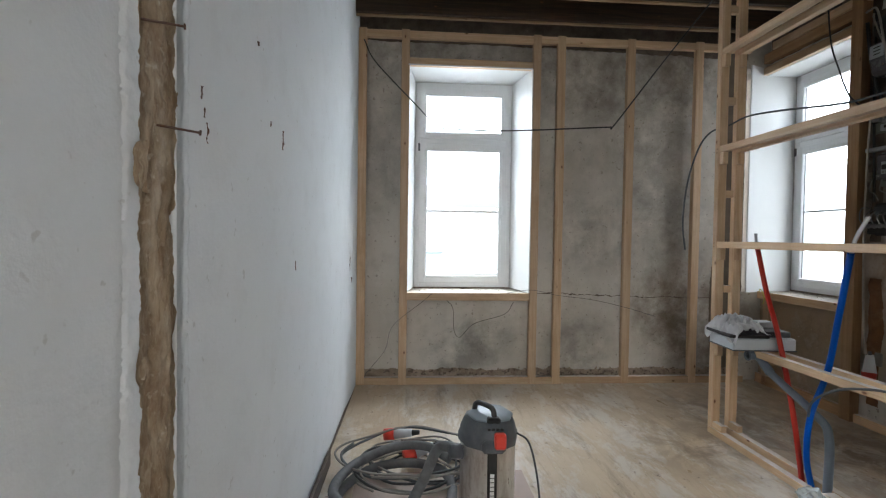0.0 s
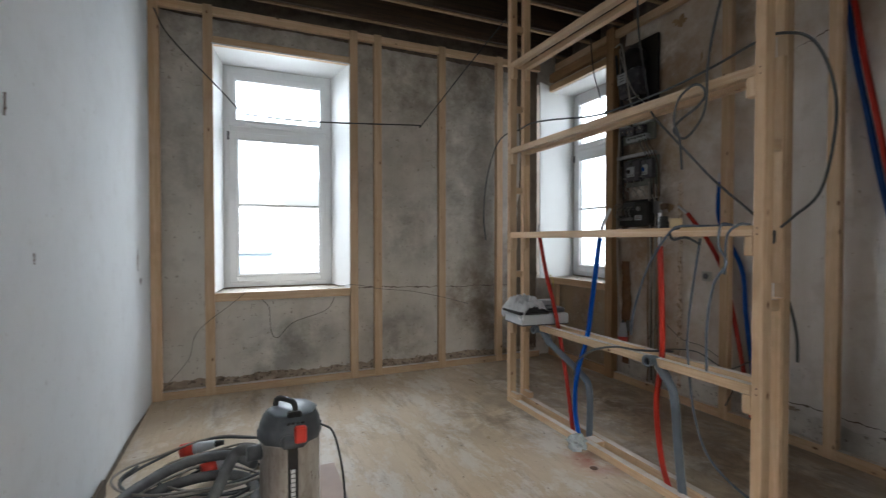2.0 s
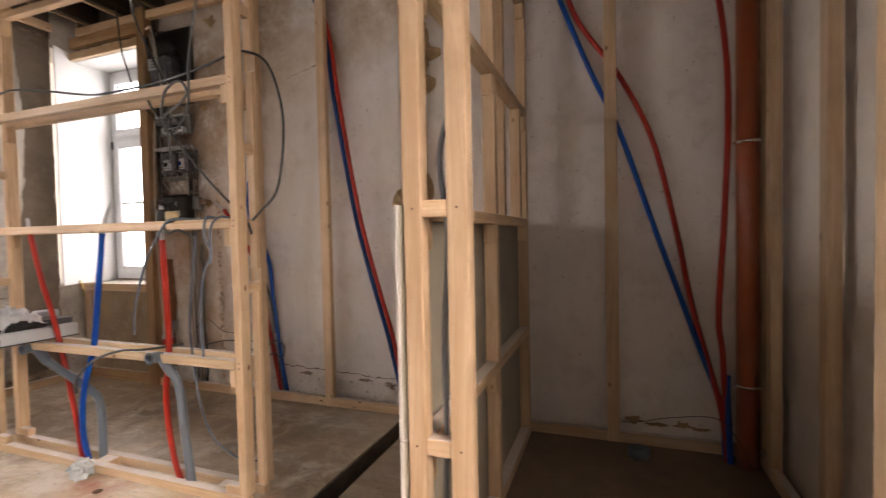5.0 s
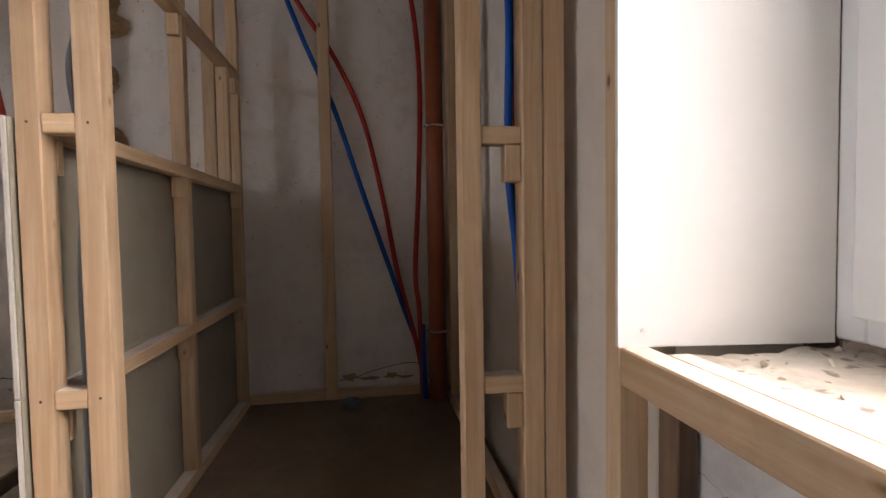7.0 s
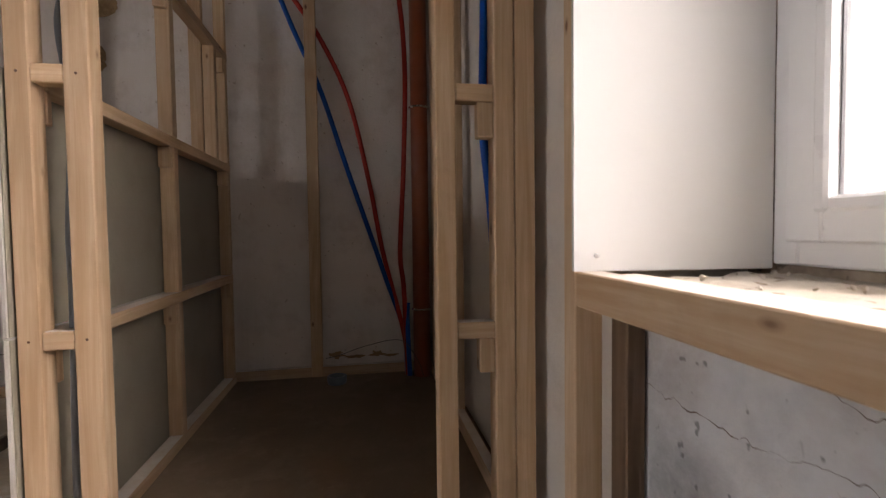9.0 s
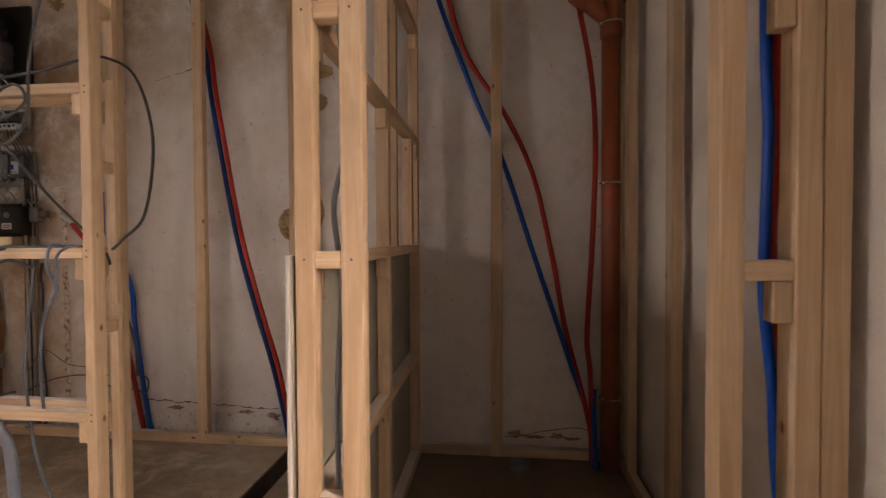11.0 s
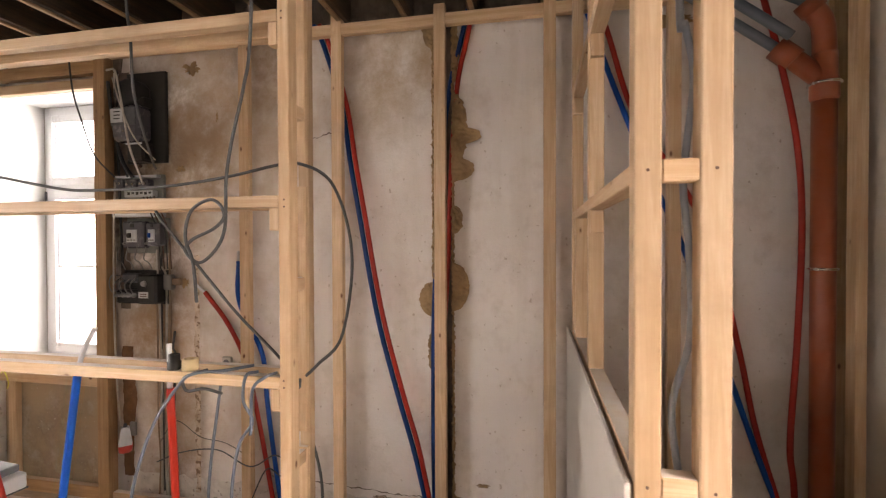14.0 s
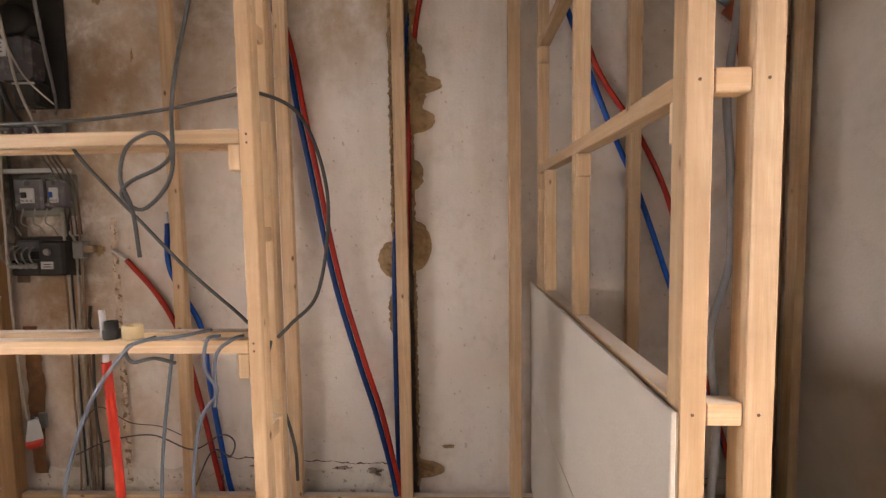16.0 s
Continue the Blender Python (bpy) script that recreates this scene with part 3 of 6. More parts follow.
for x in (XA, XA + 0.118):
    stick("bottom_rail", sf, x, x + 0.046, NEAR[0], FAR[1], 0.0, 0.045)
    for z in RAILS:
        stick("rail", sf, x + 0.001, x + 0.045, NEAR[1] + 0.001, FAR[0] - 0.001, z, z + 0.045)
        for y0, y1 in ((NEAR[1] + 0.001, NEAR[1] + 0.04), (FAR[0] - 0.04, FAR[0] - 0.001)):
            stick("cleat", sf, x + 0.003, x + 0.043, y0, y1, z - 0.085, z - 0.001)
    for y0, y1 in ((NEAR[1] + 0.001, NEAR[1] + 0.09), (FAR[0] - 0.10, FAR[0] - 0.001)):
        stick("foot_block", sf, x + 0.004, x + 0.044, y0, y1, 0.046, 0.092)
for y0, y1 in (NEAR, FAR):
    for z in (1.02, 1.70, 2.36, 3.0):
        stick("spacer", sf, XA + 0.063, XA + 0.121, y0 + 0.004, y1 - 0.004, z, z + 0.05)
for y in (-2.94, -2.05):
    stick("spacer", sf, XA + 0.047, XA + 0.117, y - 0.05, y + 0.05, 0.0, 0.044)

# ---- partition with a half-height board ----
XB = 1.71
pf = thing("partition_frame", (2.5, -4.3, 0), "open double softwood partition frame, boarded halfway up", "partition")
for y0, y1 in ((-4.278, -4.223), (-4.414, -4.353)):
    stick("post", pf, XB, XB + 0.058, y0, y1, 0.0, 3.34)
Y0, Y1 = -4.284, -4.224
stick("bottom_plate", pf, XB + 0.059, 3.468, Y0, Y1, 0.0, 0.05)
for z0, z1 in ((0.05, 0.645), (0.693, 1.33), (1.378, 2.01), (2.058, 2.70), (2.748, 3.34)):
    stick("stud", pf, 2.588, 2.635, Y0, Y1, z0, z1)
    stick("stud", pf, 3.41, 3.455, Y0, Y1, z0, z1)
for z in (0.645, 1.33, 2.01, 2.70):
    stick("rail", pf, XB + 0.059, 3.467, Y0 + 0.001, Y1 - 0.001, z, z + 0.047)
    for x0, x1 in ((2.562, 2.587), (3.385, 3.409), (XB + 0.059, XB + 0.082)):
        stick("cleat", pf, x0, x1, Y0 + 0.004, Y1 - 0.004, z - 0.09, z - 0.001)
stick("stud", pf, 3.20, 3.245, Y0, Y1, 1.378, 2.009)
for z in (0.01, 0.655, 1.335, 2.01, 2.69):
    stick("block", pf, XB + 0.002, XB + 0.05, -4.352, -4.279, z, z + 0.048)
part("plasterboard", box(XB - 0.012, 3.573, -4.213, -4.200, 0.070, 0.69), M_BOARD, pf, "grey half-height plasterboard sheet")
part("plasterboard", box(XB - 0.012, 3.573, -4.213, -4.200, 0.693, 1.372), M_BOARD, pf, "grey half-height plasterboard sheet")
for z0, z1 in ((0.014, 0.688), (0.695, 1.370)):
    part("backing_paper", box(XB - 0.010, 3.466, -4.2165, -4.2135, z0, z1, 0), M_BOARD_BACK, pf, "brownish-grey back paper of the board")

# ---- post group at the alcove's far side and the south stud frame ----
XC = 1.655
cf = thing("partition_frame", (1.7, -5.43, 0), "doubled softwood posts with blocks closing the alcove", "partition")
for y0, y1 in ((-5.35, -5.295), (-5.52, -5.462), (-5.582, -5.523)):
    stick("post", cf, XC, XC + 0.07, y0, y1, 0.0, 3.34)
for z in (0.01, 0.64, 1.312, 2.0, 2.68):
    stick("block", cf, XC + 0.002, XC + 0.05, -5.461, -5.351, z, z + 0.048)
    stick("cleat", cf, XC + 0.004, XC + 0.046, -5.461, -5.415, z - 0.10, z - 0.001)

sfr = thing("stud_frame", (1.3, -5.53, 0), "pale softwood stud frame along the south wall", "stud frame", "stud frames", "structure")
stick("stud", sfr, 1.235, 1.285, -5.56, -5.5, 0.0, 3.30)
stick("stud", sfr, 3.235, 3.310, -5.577, -5.527, 0.0, 3.36)
stick("stud", sfr, 2.59, 2.66, -5.575, -5.525, 0.0, 3.30)
stick("stud", sfr, -0.10, -0.05, -5.56, -5.5, 0.0, 3.30)
stick("bottom_plate", sfr, 1.80, 3.47, -5.573, -5.527, 0.0, 0.066)
stick("sill_rail", sfr, -0.05, 1.234, -5.555, -5.502, 0.797, 0.866)
stick("header", sfr, -0.05, 1.234, -5.555, -5.502, 2.975, 3.045)
stick("sill_batten", sfr, 0.0, 1.18, -5.602, -5.558, 0.80, 0.864)
stick("batten", sfr, 1.174, 1.230, -5.615, -5.575, 0.0, 0.796, DARK, "dark old batten on the wall")


# ---- windows ----
def window(name, to_world, width, z0, z1, splay_l, splay_r, depth, label, transom=2.37):
    """A white upvc window with a toplight, built in the plane u (across) and w (outwards) of its opening, then turned into place."""
    e = thing(name, to_world(width / 2, 0, z0), label, "window", "", "structure")

    def bx(part_name, u0, u1, w0, w1, a, b, mat, bevel=0.004, parent=e, tag=""):
        bm = box(u0, u1, w0, w1, a, b, bevel)
        for v in bm.verts:
            v.co = Vector(to_world(v.co.x, v.co.y, v.co.z))
        bmesh.ops.recalc_face_normals(bm, faces=bm.faces)
        return part(part_name, bm, mat, parent, tag)

    d = depth
    l, r = splay_l, width - splay_r
    ff = 0.055
    bx("outer_frame", l, l + ff, d, d + 0.07, z0, z1, M_UPVC)
    bx("outer_frame", r - ff, r, d, d + 0.07, z0, z1, M_UPVC)
    bx("outer_frame", l + ff, r - ff, d, d + 0.07, z0, z0 + ff, M_UPVC)
    bx("outer_frame", l + ff, r - ff, d, d + 0.07, z1 - ff - 0.03, z1, M_UPVC)
    bx("transom", l + ff, r - ff, d, d + 0.07, transom - 0.035, transom + 0.035, M_UPVC)
    for a, b in ((z0 + ff, transom - 0.035), (transom + 0.035, z1 - ff - 0.03)):
        s = 0.06 if b < transom else 0.045
        sash = bx("sash", l + ff - 0.012, l + ff + s, d - 0.018, d + 0.05, a - 0.01, b + 0.01, M_UPVC)
        bx("sash", r - ff - s, r - ff + 0.012, d - 0.018, d + 0.05, a - 0.01, b + 0.01, M_UPVC)
        bx("sash", l + ff + s, r - ff - s, d - 0.018, d + 0.05, a - 0.01, a + s, M_UPVC)
        bx("sash", l + ff + s, r - ff - s, d - 0.018, d + 0.05, b - s, b + 0.01, M_UPVC)
        g = bx("pane", l + ff + s, r - ff - s, d + 0.01, d + 0.03, a + s, b - s, M_GLASS, 0, sash)
        g.visible_shadow = False
        e0, e1, h0, h1 = l + ff + s, r - ff - s, a + s, b - s
        for u0, u1, v0, v1 in ((e0 - 0.016, e0 + 0.012, h0 - 0.016, h1 + 0.016), (e1 - 0.012, e1 + 0.016, h0 - 0.016, h1 + 0.016), (e0 + 0.0125, e1 - 0.0125, h0 - 0.016, h0 + 0.012), (e0 + 0.0125, e1 - 0.0125, h1 - 0.012, h1 + 0.016)):
            bx("bead", u0, u1, d - 0.024, d + 0.009, v0, v1, M_UPVC, 0.006, sash)
        bx("gasket", l + ff + s, l + ff + s + 0.015, d + 0.003, d + 0.0095, a + s, b - s, M_GASKET, 0, sash)
        bx("gasket", r - ff - s - 0.015, r - ff - s, d + 0.003, d + 0.0095, a + s, b - s, M_GASKET, 0, sash)
    mid = z0 + 0.78
    bx("packer", l - 0.12, l, d + 0.015, d + 0.06, z0 - 0.07, z1 + 0.08, M_FOOT)
    bx("packer", r, r + 0.12, d + 0.015, d + 0.06, z0 - 0.07, z1 + 0.08, M_FOOT)
    bx("packer", l, r, d + 0.015, d + 0.06, z0 - 0.07, z0, M_FOOT)
    bx("packer", l, r, d + 0.015, d + 0.06, z1, z1 + 0.08, M_FOOT)
    bx("glazing_bar", l + ff + 0.07, r - ff - 0.07, d + 0.004, d + 0.0095, mid, mid + 0.022, M_UPVC, 0)
    plate = bx("handle_plate", r - ff - 0.055, r - ff - 0.027, d - 0.03, d - 0.018, mid - 0.07, mid + 0.07, M_UPVC)
    bx("handle", r - ff - 0.05, r - ff - 0.032, d - 0.055, d - 0.037, mid - 0.10, mid + 0.012, M_UPVC, 0.004, plate)
    bx("hinge", l + ff - 0.024, l + ff - 0.004, d - 0.034, d - 0.018, transom - 0.11, transom - 0.03, M_SMOKE)
    return e, bx


def slab(name, corners, thick, mat, parent, label=""):
    """A board from four corners, given a thickness along its normal."""
    bm = bmesh.new()
    c = [Vector(q) for q in corners]
    nrm = (c[1] - c[0]).cross(c[3] - c[0]).normalized() * thick
    a = [bm.verts.new(q) for q in c]
    b = [bm.verts.new(q + nrm) for q in c]
    bm.faces.new(a[::-1])
    bm.faces.new(b)
    for i in range(4):
        bm.faces.new((a[i], a[(i + 1) % 4], b[(i + 1) % 4], b[i]))
    bmesh.ops.recalc_face_normals(bm, faces=bm.faces)
    return part(name, bm, mat, parent, label)


def rough_bed(x0, x1, y0, y1, z0, z1):
    """A bed of crumbling mortar with a lumpy top."""
    bm = box(x0, x1, y0, y1, z0, z1 - 0.012, 0)
    nx, ny = int((x1 - x0) / 0.02), int((y1 - y0) / 0.02)
    rows = []
    for j in range(ny + 1):
        row = []
        for i in range(nx + 1):
            x, y = x0 + (x1 - x0) * i / nx, y0 + (y1 - y0) * j / ny
            h = noise.noise(Vector((x * 9, y * 9, 1))) * 0.008 + noise.noise(Vector((x * 28, y * 28, 4))) * 0.007
            row.append(bm.verts.new((x, y, z1 - 0.006 + h)))
        rows.append(row)
    for r0, r1 in zip(rows, rows[1:]):
        for i in range(nx):
            bm.faces.new((r0[i], r0[i + 1], r1[i + 1], r1[i]))
    for i in range(40):
        m = Matrix.LocRotScale((random.uniform(x0 + 0.02, x1 - 0.02), random.uniform(y0 + 0.02, y1 - 0.02), z1), Euler((random.random() * 3, random.random() * 3, 0)), Vector((1.5, 1.0, 0.7)) * random.uniform(0.002, 0.006))
        bmesh.ops.create_icosphere(bm, subdivisions=1, radius=1.0, matrix=m)
    return bm


w1, _ = window("window_1", lambda u, w, z: (u, w, z), 1.16, 0.87, 2.985, 0.07, 0.085, 0.5, "tall white window with toplight in a white reveal", 2.385)
slab("reveal", [(0.0, 0.0, 0.87), (0.0, 0.0, 2.975), (0.07, 0.5, 2.985), (0.07, 0.5, 0.87)], 0.012, M_REVEAL, w1)
slab("reveal", [(1.16, 0.0, 0.87), (1.075, 0.5, 0.87), (1.075, 0.5, 2.985), (1.16, 0.0, 2.975)], 0.012, M_REVEAL, w1)
slab("reveal", [(0.0, 0.0, 2.975), (1.16, 0.0, 2.975), (1.08, 0.5, 2.985), (0.07, 0.5, 2.985)], 0.012, M_REVEAL, w1)
part("sill", rough_bed(0.0, 1.16, 0.053, 0.52, 0.82, 0.862), M_MORTAR, w1, "rough mortar sill")

w2, _ = window("window_2", lambda u, w, z: (3.45 + w, 0.20 - u, z), 1.05, 0.90, 3.07, 0.0, 0.0, 0.5, "white window with toplight beside the meters")
slab("reveal", [(3.32, 0.0, 0.89), (3.32, 0.0, 3.10), (3.95, 0.20, 3.07), (3.95, 0.20, 0.89)], 0.012, M_REVEAL, w2)
slab("reveal", [(3.53, -0.87, 0.9), (3.95, -0.85, 0.9), (3.95, -0.85, 3.07), (3.53, -0.87, 3.02)], 0.012, M_REVEAL, w2)
slab("reveal", [(3.53, 0.07, 3.02), (3.53, -0.87, 3.02), (3.95, -0.85, 3.07), (3.95, 0.20, 3.07)], 0.012, M_REVEAL, w2)
part("sill", rough_bed(3.53, 3.97, -0.86, 0.18, 0.84, 0.888), M_MORTAR, w2, "rough mortar sill")

w3, _ = window("window_3", lambda u, w, z: (1.235 - u, -5.5 - w, z), 1.28, 0.875, 2.985, 0.05, 0.05, 0.4, "white window with toplight in a white reveal")
slab("reveal", [(1.234, -5.498, 0.866), (1.234, -5.498, 2.975), (1.184, -5.9, 2.985), (1.184, -5.9, 0.866)], 0.012, M_REVEAL, w3, "white reveal board with a screw")
slab("reveal", [(-0.05, -5.498, 0.866), (0.0, -5.9, 0.866), (0.0, -5.9, 2.985), (-0.05, -5.498, 2.975)], 0.012, M_REVEAL, w3)
slab("reveal", [(-0.05, -5.498, 2.975), (1.234, -5.498, 2.975), (1.184, -5.9, 2.985), (0.0, -5.9, 2.985)], 0.012, M_REVEAL, w3)
part("sill", rough_bed(0.0, 1.19, -5.93, -5.604, 0.80, 0.860), M_MORTAR, w3, "rough mortar sill")
part("screw", cyl((1.223, -5.539, 0.897), (-1, 0, 0), 0.005, 0.004, 0.006, 12), M_ZINC, w3)


# bare dark masonry between the ceiling joists, above the broken top of the plaster
def bare_band(name, u_axis, face, u0, u1, edge, label):
    bm = bmesh.new()
    k = int((u1 - u0) / 0.02)
    rows = []
    for i in range(k + 1):
        u = u0 + (u1 - u0) * i / k
        low = edge(u) + noise.noise(Vector((u * 4, 3, 1))) * 0.014 + noise.noise(Vector((u * 21, 7, 2))) * 0.010
        row = []
        for j in range(9):
            z = low + (TOP - low) * (j / 8) ** 1.6
            d = face - 0.010 - abs(noise.noise(Vector((u * 12, z * 12, 5)))) * 0.02
            row.append(bm.verts.new((u, d, z) if u_axis == "x" else (d, u, z)))
        rows.append(row)
    for r0, r1 in zip(rows, rows[1:]):
        for j in range(8):
            bm.faces.new((r0[j], r1[j], r1[j + 1], r0[j + 1]))
    return structure(name, bm, M_RUBBLE, label, "wall")


bare_band("bare_masonry", "x", YN, XW, 3.34, lambda u: 3.215 - 0.02 * max(0.0, u - 1.2), "dark bare masonry above the broken plaster")
bare_band("bare_masonry", "y", XE, YS, 0.08, lambda u: 3.275 if u < -1.0 else 3.15, "dark bare masonry above the stained plaster")


# ---- chase in the meter wall ----
def ragged(name, parent, u_axis, face, v0, v1, left, right, mat, seed, label="", step=0.02, skew=0.0, lift=0.004, swell=0.012, wander=0.016, jag=0.007, across=8):
    """An irregular patch on a wall between two wandering edges, given as functions of height."""
    bm = bmesh.new()
    rows = []
    k = int((v1 - v0) / step)
    for j in range(k + 1):
        v = v0 + (v1 - v0) * j / k
        a, b = (edge(v) + noise.noise(Vector((v * 9, seed, c))) * wander + noise.noise(Vector((v * 38, seed, c + 1))) * jag + noise.noise(Vector((v * 110, seed, c + 2))) * jag * 0.6 for edge, c in ((left, 0), (right, 5)))
        row = []
        for i in range(across + 1):
            u = a + (b - a) * i / across
            rough = abs(noise.noise(Vector((u * 22, v * 22, seed)))) + 0.6 * noise.noise(Vector((u * 60, v * 60, seed)))
            d = face + (lift + rough * swell * math.sin(math.pi * i / across)) * (1 if skew else -1)
            row.append(bm.verts.new((d, u, v) if u_axis == "y" else (u, d, v)))
        rows.append(row)
    for r0, r1 in zip(rows, rows[1:]):
        for i in range(across):
            bm.faces.new((r0[i], r0[i + 1], r1[i + 1], r1[i])).smooth = True
    if parent is None:
        return link_mesh(name, bm, mat)
    return part(name, bm, mat, parent, label)


def bump_at(v, z, w, a):
    return a * math.exp(-((v - z) / w) ** 2)


def lobe(v, z, w, a):
    """A rounded outward bulge of an edge."""
    return a * math.sqrt(max(0.0, 1 - ((v - z) / w) ** 2))


# dark sheet over the plaster, standing in for the corner's shade and mould
corner = ragged("shaded_corner", None, "x", YN, 0.08, 3.2, lambda v: 3.06 - 0.05 * math.sin(v * 2.1), lambda v: 3.335, M_CORNER_SHADE, 91, "", 0.02)
tagged(corner, "dark brown patch for shade and mould in the corner beside the window", "wall patch", "", "structure")

structure("chase_back", box(XE + 0.07, XE + 0.2, -3.51, -3.36, -0.1, 3.4, 0), M_RUBBLE, "dark rubble at the back of the wall chase", "wall")
loam = ragged("exposed_loam", None, "y", XE - 0.012, 0.08, 3.3,
              lambda v: -3.508 - max(lobe(v, 2.60, 0.23, 0.085), lobe(v, 2.56, 0.06, 0.175), lobe(v, 2.35, 0.075, 0.13), lobe(v, 2.03, 0.09, 0.055), lobe(v, 1.60, 0.15, 0.095), lobe(v, 3.1, 0.2, 0.03), lobe(v, 0.19, 0.06, 0.15)),
              lambda v: -3.490, M_LOAM, 3, "", 0.007, 0.0, 0.004, 0.022, 0.008, 0.012, 14)
tagged(loam, "crumbling brown loam showing beside the wall chase", "loam patch", "", "structure")
loam = ragged("exposed_loam", None, "y", XE - 0.012, 0.08, 3.3, lambda v: -3.380,
              lambda v: -3.362 + max(lobe(v, 1.52, 0.11, 0.085), lobe(v, 1.18, 0.13, 0.03), lobe(v, 3.25, 0.12, 0.06)),
              M_LOAM, 8, "", 0.007, 0.0, 0.004, 0.022, 0.006, 0.011, 14)
tagged(loam, "crumbling brown loam showing beside the wall chase", "loam patch", "", "structure")


def chip(z, y, w, h, seed, mat, label, wall_x=None):
    """A small rounded break in the plaster of the meter wall."""
    bm = bmesh.new()
    x = (wall_x or XE) - 0.012
    rings = []
    for f in (1.0, 0.75, 0.4):
        ring = []
        for i in range(44):
            t = i * math.tau / 44
            c = Vector((math.cos(t), math.sin(t), 0))
            r = f * (0.8 + 0.65 * noise.noise(c * 1.6 + Vector((0, 0, seed))) + 0.5 * noise.noise(c * 5 + Vector((0, 0, seed + 9))))
            ring.append(bm.verts.new((x - (0.004 if f < 1 else 0.0) - 0.004 * abs(noise.noise(Vector((t, f * 9, seed)))), y + c.x * r * w * 0.6, z + c.y * r * h)))
        rings.append(ring)
    for r0, r1 in zip(rings, rings[1:]):
        for i in range(44):
            bm.faces.new((r0[i], r0[(i + 1) % 44], r1[(i + 1) % 44], r1[i]))
    bm.faces.new(rings[-1])
    ob = link_mesh("plaster_chip", bm, mat)
    tagged(ob, label, "plaster chip", "", "structure")


chip(3.17, -4.79, 0.26, 0.04, 12, M_LOAM, "patch of broken plaster under the top plate")
for k, (yy, zz, w, h) in enumerate(((-4.90, 0.115, 0.10, 0.022), (-5.02, 0.10, 0.14, 0.016), (-5.17, 0.11, 0.09, 0.02), (-5.27, 0.095, 0.10, 0.012))):
    chip(zz, yy, w, h, 15 + k, M_LOAM, "broken plaster edge along the alcove floor")
for k, (yy, zz, w, h) in enumerate(((-2.48, 0.205, 0.10, 0.018), (-3.0, 0.19, 0.12, 0.014), (-3.22, 0.17, 0.10, 0.022))):
    chip(zz, yy, w, h, 25 + k, M_FOOT, "grey broken plaster above the bottom plate")
skirt = ragged("plaster_foot", None, "y", XE - 0.008, 0.0, 0.185, lambda v: -3.37, lambda v: -1.0, M_SKIRT, 52, "", 0.012, 0.0, 0.004, 0.012, 0.0, 0.0, 200)
for v in skirt.data.vertices:
    if v.co.z > 0.1:
        v.co.z += (v.co.z - 0.1) / 0.085 * (noise.noise(Vector((v.co.y * 3.3, 4, 0))) * 0.035 + noise.noise(Vector((v.co.y * 15, 6, 0))) * 0.02)
tagged(skirt, "grey patched plaster along the foot of the cream wall", "plaster edge", "", "structure")

# ---- bare post in the west wall ----
bm = bmesh.new()
rows = []
for j in range(371):
    v = 3.7 * j / 370
    row = []
    for i in range(25):
        y = -3.445 + 0.215 * i / 24
        dent = noise.noise(Vector((y * 14, v * 2.2, 3))) * 0.010 + noise.noise(Vector((y * 60, v * 7, 9))) * 0.004 + noise.noise(Vector((y * 70, v * 45, 2))) * 0.008
        pit = max(0.0, noise.noise(Vector((y * 42, v * 11, 17))) - 0.28) * 0.05
        row.append(bm.verts.new((XW - 0.008 + dent - pit - abs(i / 2 - 6) ** 3 * 0.00004, y, v)))
    rows.append(row)
for r0, r1 in zip(rows, rows[1:]):
    for i in range(24):
        bm.faces.new((r0[i], r0[i + 1], r1[i + 1], r1[i])).smooth = True
box(XW - 0.16, XW - 0.04, -3.41, -3.23, 0, 3.7, 0, bm)
post = tagged(link_mesh("timber_post", bm, ROT), "rough worm-eaten brown post bared in the wall", "post", "", "structure")
for nm, fa, fb, sd in (("plaster_edge", lambda v: -3.475, lambda v: -3.404 - bump_at(v, 1.12, 0.03, 0.012), 21), ("plaster_edge", lambda v: -3.236 + bump_at(v, 1.17, 0.03, 0.025), lambda v: -3.195, 27)):
    e = ragged(nm, None, "y", XW, 0.0, 3.6, fa, fb, M_WHITE, sd, "", 0.006, 1.0, 0.004, 0.005, 0.009, 0.010)
    for v in e.data.vertices:
        if v.co.y < -3.452 or v.co.y > -3.212:
            v.co.x = XW - 0.008
    tagged(e, "chipped white plaster edge beside the post", "plaster edge", "", "structure")
for zz, hh, ww, sd in ((1.512, 0.05, 0.034, 61), (1.129, 0.022, 0.022, 63)):
    e = ragged("loam_bulge", None, "y", XW + 0.006, zz - hh, zz + hh, lambda v, z=zz, h=hh, w=ww: -3.400 - lobe(v, z, h, w), lambda v: -3.385, ROT, sd, "", 0.004, 1.0, 0.004, 0.014, 0.006, 0.008)
    tagged(e, "crumbled brown loam bulging over the plaster edge", "loam patch", "", "structure")
for at, d in (((-0.475, -3.365, 1.80), (0.062, 0.040, 0.006)), ((-0.47, -3.335, 1.605), (0.07, 0.050, -0.004))):
    nl = thing("nail", at, "old rusty nail driven into the post", "nail", "nails in the post")
    q = Vector(at)
    part("shank", tube([q, q + Vector(d)], 0.0026, 8, 2), M_RUST, nl)
    part("head", cyl(q + Vector(d), d, 0.006, 0.006, 0.003, 12), M_RUST, nl)
ledge = ragged("skirting_debris", None, "y", XW, 0.0, 0.045, lambda v: -2.9, lambda v: -0.1 - v * 14, M_RUBBLE, 33, "", 0.01, 1.0, 0.004)
tagged(ledge, "dark broken plaster strip at the foot of the white wall", "debris", "", "structure")
plank = thing("plank", (-0.42, -2.0, 0), "short grey weathered plank against the white wall", "plank")
